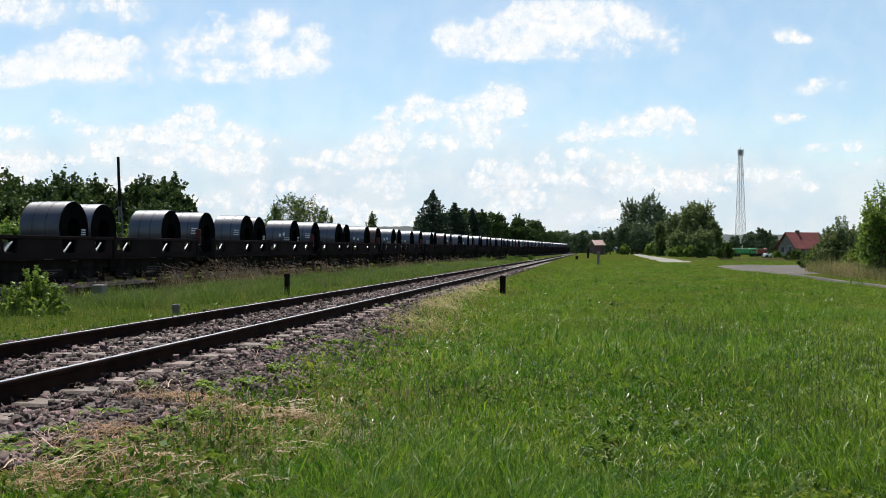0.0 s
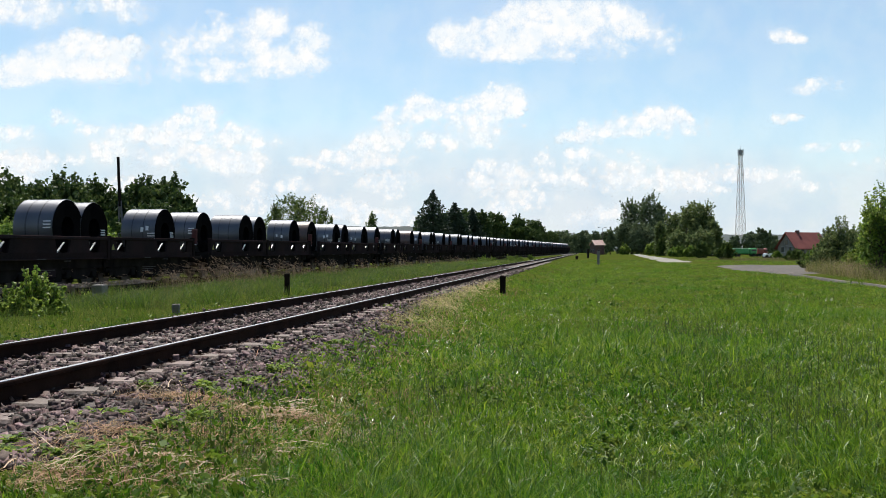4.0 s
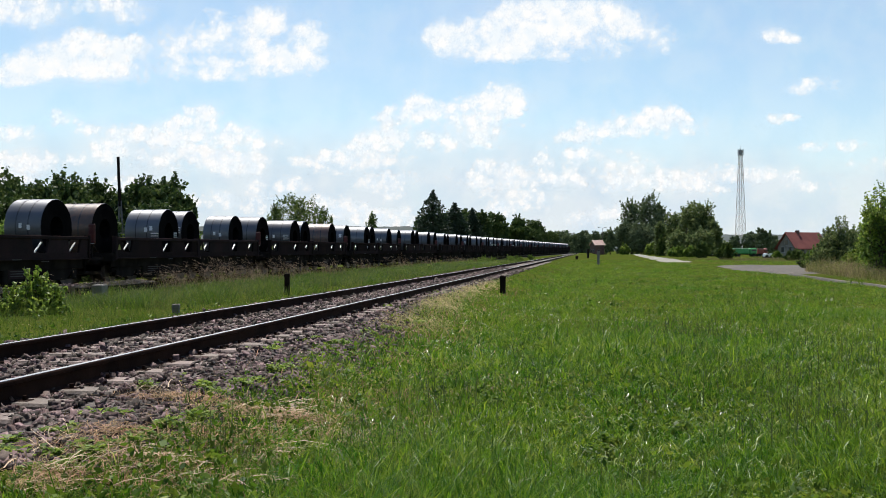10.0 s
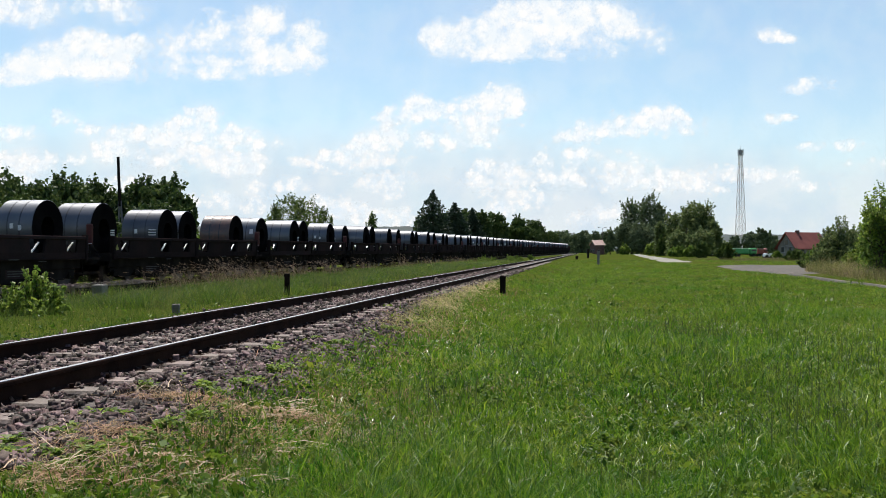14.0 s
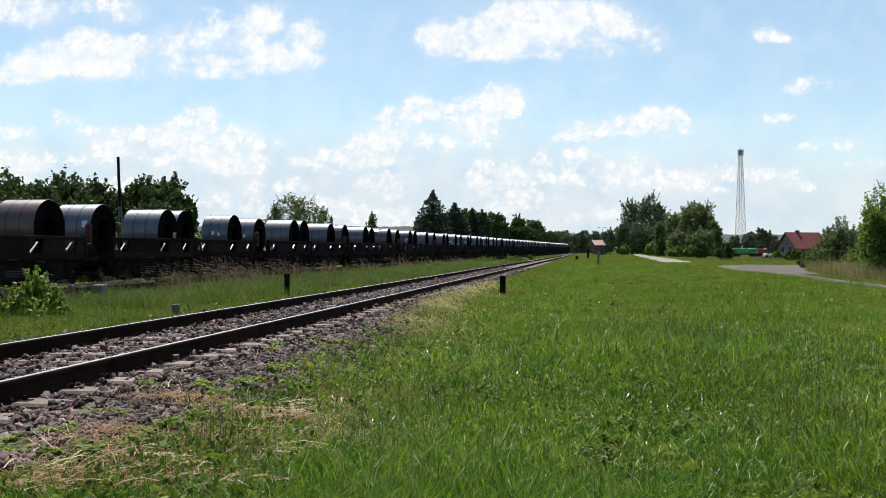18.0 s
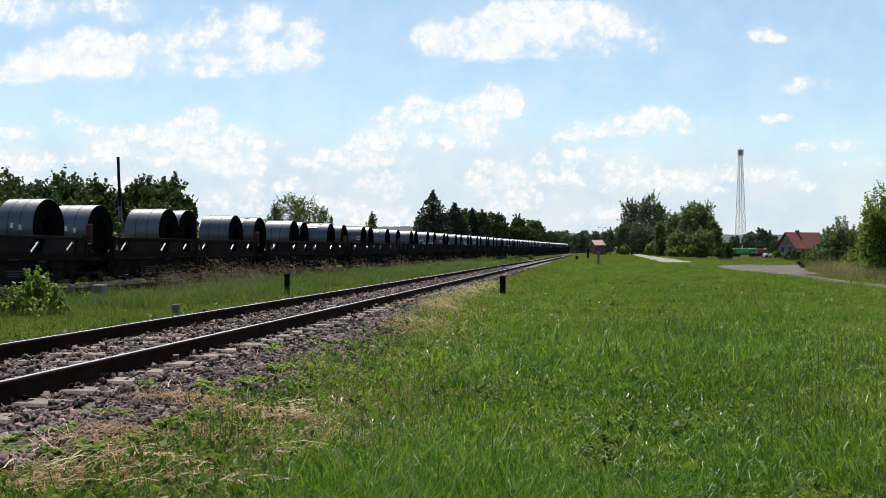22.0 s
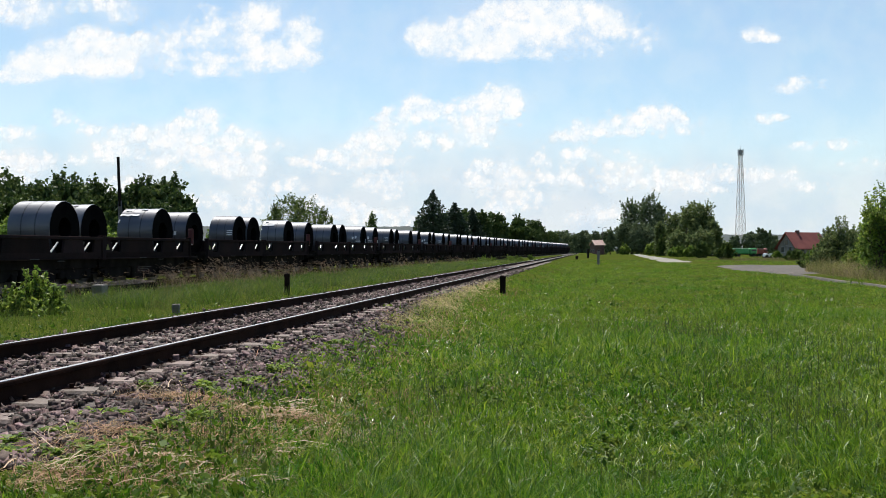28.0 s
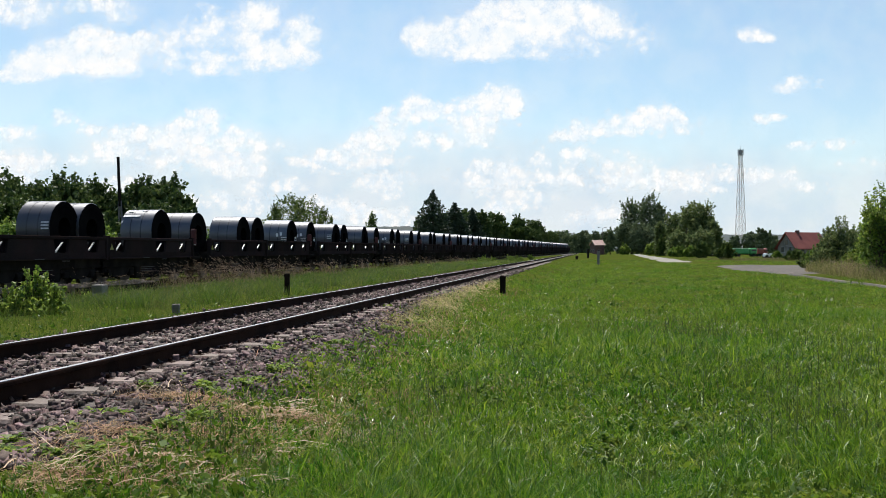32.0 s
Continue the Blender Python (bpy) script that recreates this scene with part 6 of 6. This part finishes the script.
    for y0 in (0.0, L):
        part("end_beam", box(bmesh.new(), -1.35, 1.35, y0 - 0.12, y0 + 0.12, 0.92, 1.24, 0.02), M["grime_and_edge_shade"], ob)
    for sx in (-1, 1):
        part("marking_strip", box(bmesh.new(), sx * 1.423 - 0.003, sx * 1.423 + 0.003, 2.9, 3.45, 1.04, 1.07), M["faded"], ob, "pale marking strip")
        board = part("inscription_plate", box(bmesh.new(), sx * 1.155 - 0.006, sx * 1.155 + 0.006, 3.1, 4.5, 0.42, 0.72), M["wagon"], ob)
        bm = bmesh.new()
        for k in range(3):
            box(bm, sx * 1.164 - 0.002, sx * 1.164 + 0.002, 3.2, 4.4 - 0.25 * k, 0.65 - 0.08 * k, 0.68 - 0.08 * k)
        part("faded_lettering", bm, M["faded"], board, "faded unreadable lettering")
        for y0 in (0.35, L - 0.35):
            part("step", box(bmesh.new(), sx * 1.2 - 0.15, sx * 1.2 + 0.15, y0 - 0.14, y0 + 0.14, 0.5, 0.53), M["grime_and_edge_shade"], ob)
            part("grab_rail", rod(bmesh.new(), (sx * 1.40, y0, 0.5), (sx * 1.40, y0, 1.12), 0.014, seg=6), M["grime_and_edge_shade"], ob)
    bm = bmesh.new()
    prism(bm, [(0.22, 1.38), (0.48, 1.38), (0.35, 1.62)], 1.381, 1.386)
    part("warning_mark", bm, M["yellow"], ob, "yellow triangle mark")
    for yb in (1.55, L - 1.55):
        bogie = new("bogie")
        bogie.parent = ob
        bogie.matrix_basis = pose(0, yb, 0)
        for sx in (-1, 1):
            bm = bmesh.new()
            prism(bm, [(-1.2, 0.52), (-0.75, 0.50), (-0.45, 0.30), (0.45, 0.30), (0.75, 0.50), (1.2, 0.52), (1.2, 0.66), (0.6, 0.74), (-0.6, 0.74), (-1.2, 0.66)], sx * 1.02 - 0.06, sx * 1.02 + 0.06)
            part("side_frame", bm, M["grime_and_edge_shade"], bogie)
            for yy in (-0.9, 0.9):
                part("axle_box", box(bmesh.new(), sx * 1.06 - 0.1, sx * 1.06 + 0.1, yy - 0.15, yy + 0.15, 0.33, 0.60, 0.03), M["grime_and_edge_shade"], bogie)
        for yy in (-0.9, 0.9):
            bm = bmesh.new()
            rod(bm, (-0.95, 0, 0), (0.95, 0, 0), 0.08, seg=10)
            for sx in (-1, 1):
                rod(bm, (sx * 0.71, 0, 0), (sx * 0.83, 0, 0), 0.46, seg=14)
                rod(bm, (sx * 0.68, 0, 0), (sx * 0.71, 0, 0), 0.485, seg=14)
                for a in range(4):
                    rod(bm, (sx * 0.84, 0.2 * math.cos(a * 1.5708), 0.2 * math.sin(a * 1.5708)), (sx * 0.80, 0.2 * math.cos(a * 1.5708), 0.2 * math.sin(a * 1.5708)), 0.05, seg=8)
            w = part("wheelset", bm, M["wheel"], bogie)
            w.matrix_basis = pose(0, yy, 0.46)
    return ob


def add_outer_end(ob, y, way):
    """Buffers, coupling and the brake stand at a wagon's outer end."""
    for sx in (-1, 1):
        bm = rod(bmesh.new(), (sx * 0.875, y, 1.05), (sx * 0.875, y + way * 0.5, 1.05), 0.10, seg=10)
        rod(bm, (sx * 0.875, y + way * 0.5, 1.05), (sx * 0.875, y + way * 0.56, 1.05), 0.23, seg=14)
        part("buffer", bm, M["grime_and_edge_shade"], ob)
    part("coupling", box(bmesh.new(), -0.08, 0.08, min(y, y + way * 0.7), max(y, y + way * 0.7), 0.92, 1.06, 0.02), M["grime_and_edge_shade"], ob)


def build_coil(diameter, length, style, seed):
    """A coil of strip lying across the wagon, round its middle."""
    rr = random.Random(seed)
    R, r, h = diameter / 2, 0.42, length / 2
    ob = thing("steel_coil", "bare rolled steel coil held by three straps", "steel coil", "steel coils on the train")
    seg = 32
    bm = bmesh.new()
    rings = []
    for x, rad in ((-h, R - 0.012), (-h + 0.012, R), (-h + 0.03, R), (h - 0.03, R), (h - 0.012, R), (h, R - 0.012)):
        rings.append([bm.verts.new((x, rad * math.cos(2 * math.pi * i / seg), rad * math.sin(2 * math.pi * i / seg))) for i in range(seg)])
    for a, b in zip(rings, rings[1:]):
        for i in range(seg):
            bm.faces.new((a[i], a[(i + 1) % seg], b[(i + 1) % seg], b[i]))
    bmesh.ops.recalc_face_normals(bm, faces=bm.faces)
    part("wrap", bm, M["coil_rusty" if style == 5 else "coil"], ob, flat=False)
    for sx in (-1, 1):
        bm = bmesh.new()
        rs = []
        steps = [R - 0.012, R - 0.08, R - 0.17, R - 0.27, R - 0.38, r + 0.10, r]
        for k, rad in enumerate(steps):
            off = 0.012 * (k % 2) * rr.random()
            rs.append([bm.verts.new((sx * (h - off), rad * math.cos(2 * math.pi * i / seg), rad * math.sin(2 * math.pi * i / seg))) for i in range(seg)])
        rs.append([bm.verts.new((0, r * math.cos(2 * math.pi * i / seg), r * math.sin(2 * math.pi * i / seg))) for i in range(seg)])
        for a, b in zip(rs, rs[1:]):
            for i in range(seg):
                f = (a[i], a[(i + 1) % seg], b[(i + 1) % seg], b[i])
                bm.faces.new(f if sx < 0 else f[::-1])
        # near-black colour carries the shade of the end and bore
        part("end_face", bm, M["shaded_coil_face"], ob, "wound edge of the strip, coloured near-black for shade")
    for x in (-h * 0.36, h * 0.30):
        bm = bmesh.new()
        ra = []
        for xx, rad in ((x - 0.022, R), (x - 0.022, R + 0.004), (x + 0.022, R + 0.004), (x + 0.022, R)):
            ra.append([bm.verts.new((xx, rad * math.cos(2 * math.pi * i / seg), rad * math.sin(2 * math.pi * i / seg))) for i in range(seg)])
        for a, b in zip(ra, ra[1:]):
            for i in range(seg):
                bm.faces.new((a[i], a[(i + 1) % seg], b[(i + 1) % seg], b[i]))
        part("strap", bm, M["strap"], ob)

    def tag(x, ang, w, hh):
        bm = bmesh.new()
        c, s = math.cos(ang), math.sin(ang)
        base = Vector((x, (R + 0.008) * c, (R + 0.008) * s))
        t = Vector((0, -s, c))
        vs = [bm.verts.new(base + Vector((dx * w / 2, 0, 0)) + t * dz * hh / 2 + Vector((0, c, s)) * k) for k in (0, 0.004) for dx, dz in ((-1, -1), (1, -1), (1, 1), (-1, 1))]
        bm.faces.new(vs[4:])
        bm.faces.new(vs[:4][::-1])
        part("paper_tag", bm, M["tag"], ob)
    if style == 8:
        tag(-h * 0.2, math.pi * 0.99, 0.13, 0.19)
        for k in range(3):
            tag(h * 0.7, math.pi * (0.97 + 0.035 * k), 0.36, 0.045)
    if style == 7:
        # loose outer lap, torn and curled near the crown
        bm = bmesh.new()
        for x0, x1, a0, a1 in ((-h * 0.98, h * 0.1, 2.30, 2.42), (-h * 0.8, -h * 0.5, 1.95, 2.10), (h * 0.05, h * 0.4, 1.9, 2.0), (-h * 0.98, -h * 0.9, 2.3, 2.75)):
            k = 5
            row = []
            for i in range(k + 1):
                x = x0 + (x1 - x0) * i / k
                j = rr.uniform(-0.02, 0.02)
                row.append([bm.verts.new((x, (R + e) * math.cos(a + j), (R + e) * math.sin(a + j))) for a, e in ((a0, 0.004), (a1, 0.012 + 0.03 * rr.random()))])
            for p, q in zip(row, row[1:]):
                bm.faces.new((p[0], q[0], q[1], p[1]))
        part("torn_lap", bm, M["tag"], ob, "bright torn edge of the outer lap")
    if style == 6:
        for k in range(3):
            tag(h * 0.74, math.pi * (0.93 + 0.035 * k), 0.30, 0.045)
    if style == 0:
        tag(-h * 0.1, math.pi * 0.98, 0.12, 0.18)
        tag(h * 0.35, math.pi * 1.0, 0.12, 0.18)
    elif style == 1:
        tag(h * 0.25, math.pi * 0.97, 0.14, 0.2)
        tag(h * 0.55, math.pi * 0.95, 0.14, 0.2)
        for k in range(3):
            tag(h * 0.78, math.pi * (1.02 + 0.035 * k), 0.36, 0.045)
    elif style == 2:
        tag(h * 0.7, math.pi * 0.93, 0.2, 0.26)
    if style in (1, 3):
        # chalked bars on the end face
        bm = bmesh.new()
        for k in range(3):
            box(bm, h + 0.001, h + 0.004, 0.50, 0.82, -0.05 - 0.09 * k, -0.005 - 0.09 * k)
        part("chalk_mark", bm, M["tag"], ob)
    return ob


def build_train():
    proto = build_wagon()
    inner = proto
    outer = copy_thing(proto, Matrix())
    add_outer_end(inner, 7.8, 1)           # section with the brake stand at its far end
    bm = box(bmesh.new(), 1.08, 1.36, 8.22, 8.30, 1.56, 2.36, 0.05)
    stand = part("brake_panel", bm, M["red_panel"], inner, "faded red brake panel")
    part("stand_post", rod(bmesh.new(), (1.18, 8.34, 0.95), (1.18, 8.34, 2.2), 0.03, seg=8), M["grime_and_edge_shade"], stand)
    part("white_bar", box(bmesh.new(), 1.1, 1.34, 8.208, 8.218, 1.60, 1.63), M["tag"], stand)
    part("end_platform", box(bmesh.new(), -1.35, 1.35, 7.92, 8.75, 1.0, 1.08, 0.01), M["grime_and_edge_shade"], inner)
    add_outer_end(outer, 0.0, -1)
    spare = {}
    rr = random.Random(8)
    used_i, used_o = False, False
    # pairs of wagons from the nearest past the camera at the end to the last round the bend
    lo = -8
    for n in range(lo, 21):
        for sec in (0, 1):
            off = n * PERIOD + (0.0 if sec == 0 else SECTION_B)
            if sec == 0:
                w, used_i = (inner, True) if not used_i else (copy_thing(inner, Matrix()), True)
            else:
                w, used_o = (outer, True) if not used_o else (copy_thing(outer, Matrix()), True)
            MOVERS.append((w, off, 0.0, 3.9))
        near = COILS.get(n + 7)
        for slot, rest in enumerate((0.35, 6.3, 9.95, 15.7)):
            if near:
                at, d, wide, style = near[slot]
                ob = build_coil(d, wide, style, 10 * n + slot)
            else:
                at, d, wide, style = rest + rr.uniform(-0.2, 0.2), 2.05, 1.58, rr.choice((4, 4, 0, 1, 3, 4, 6))
                if style not in spare:
                    ob = spare[style] = build_coil(d, wide, style, style)
                else:
                    ob = copy_thing(spare[style], Matrix())
            MOVERS.append((ob, n * PERIOD, d / 2 + 1.135, at))


build_train()


# ---------------------------------------------------------------- what moves
def motions():
    for ob, off, lift, at in MOVERS:
        rows = []
        for t, s in PROGRESS:
            x, y, h = train_path(FIRST_JOINT + s + off + at)
            if lift == 0.0:
                # a wagon's own origin is at its near end
                d = Vector((math.sin(h), math.cos(h)))
                x, y = x - d.x * at, y - d.y * at
            rows.append((t, pose(x, y, RAIL_T + lift, 0, 0, -math.degrees(h))))
        walk(ob, rows)
    # wheels roll; wheelsets at the same place of their bogies turn alike
    first = {}
    for ob, off, lift, at in MOVERS:
        if lift:
            continue
        for w in ob.children_recursive:
            if not w.name.startswith("wheelset"):
                continue
            key = round(w.location.y, 2)
            if key not in first:
                rows = []
                for i in range(241):
                    t = i * CLIP / 240
                    s = float(np.interp(t, [a for a, b in PROGRESS], [b for a, b in PROGRESS]))
                    rows.append((t, pose(0, key, 0.46, math.degrees((PROGRESS[0][1] - s) / 0.46))))
                walk(w, rows)
                first[key] = w.animation_data
            else:
                w.rotation_mode = "QUATERNION"
                a = w.animation_data_create()
                a.action, a.action_slot = first[key].action, first[key].action_slot
    # grass and young bushes sway in gusts
    for ob, foot, i in SWAYING:
        rows = []
        for k in range(54):
            t = min(k * 0.61, CLIP)
            gust = math.sin(0.9 * t + 0.15 * foot[1]) + 0.7 * math.sin(2.3 * t + 1.7 * i)
            rows.append((t, pose(*foot, 1.0 * math.sin(1.9 * t + i), (-3.2 if ob.name.startswith("seed") else -1.2) * gust, 0)))
        walk(ob, rows)
    for ob, cx, cy, drift, d in CLOUDS:
        k = d / 1800.0
        walk(ob, [(t, pose((cx + drift[0] * t / CLIP) * k, d, EYE_Z + (cy + drift[1] * t / CLIP) * k)) for t in (0.0, 16.0, CLIP)])


motions()
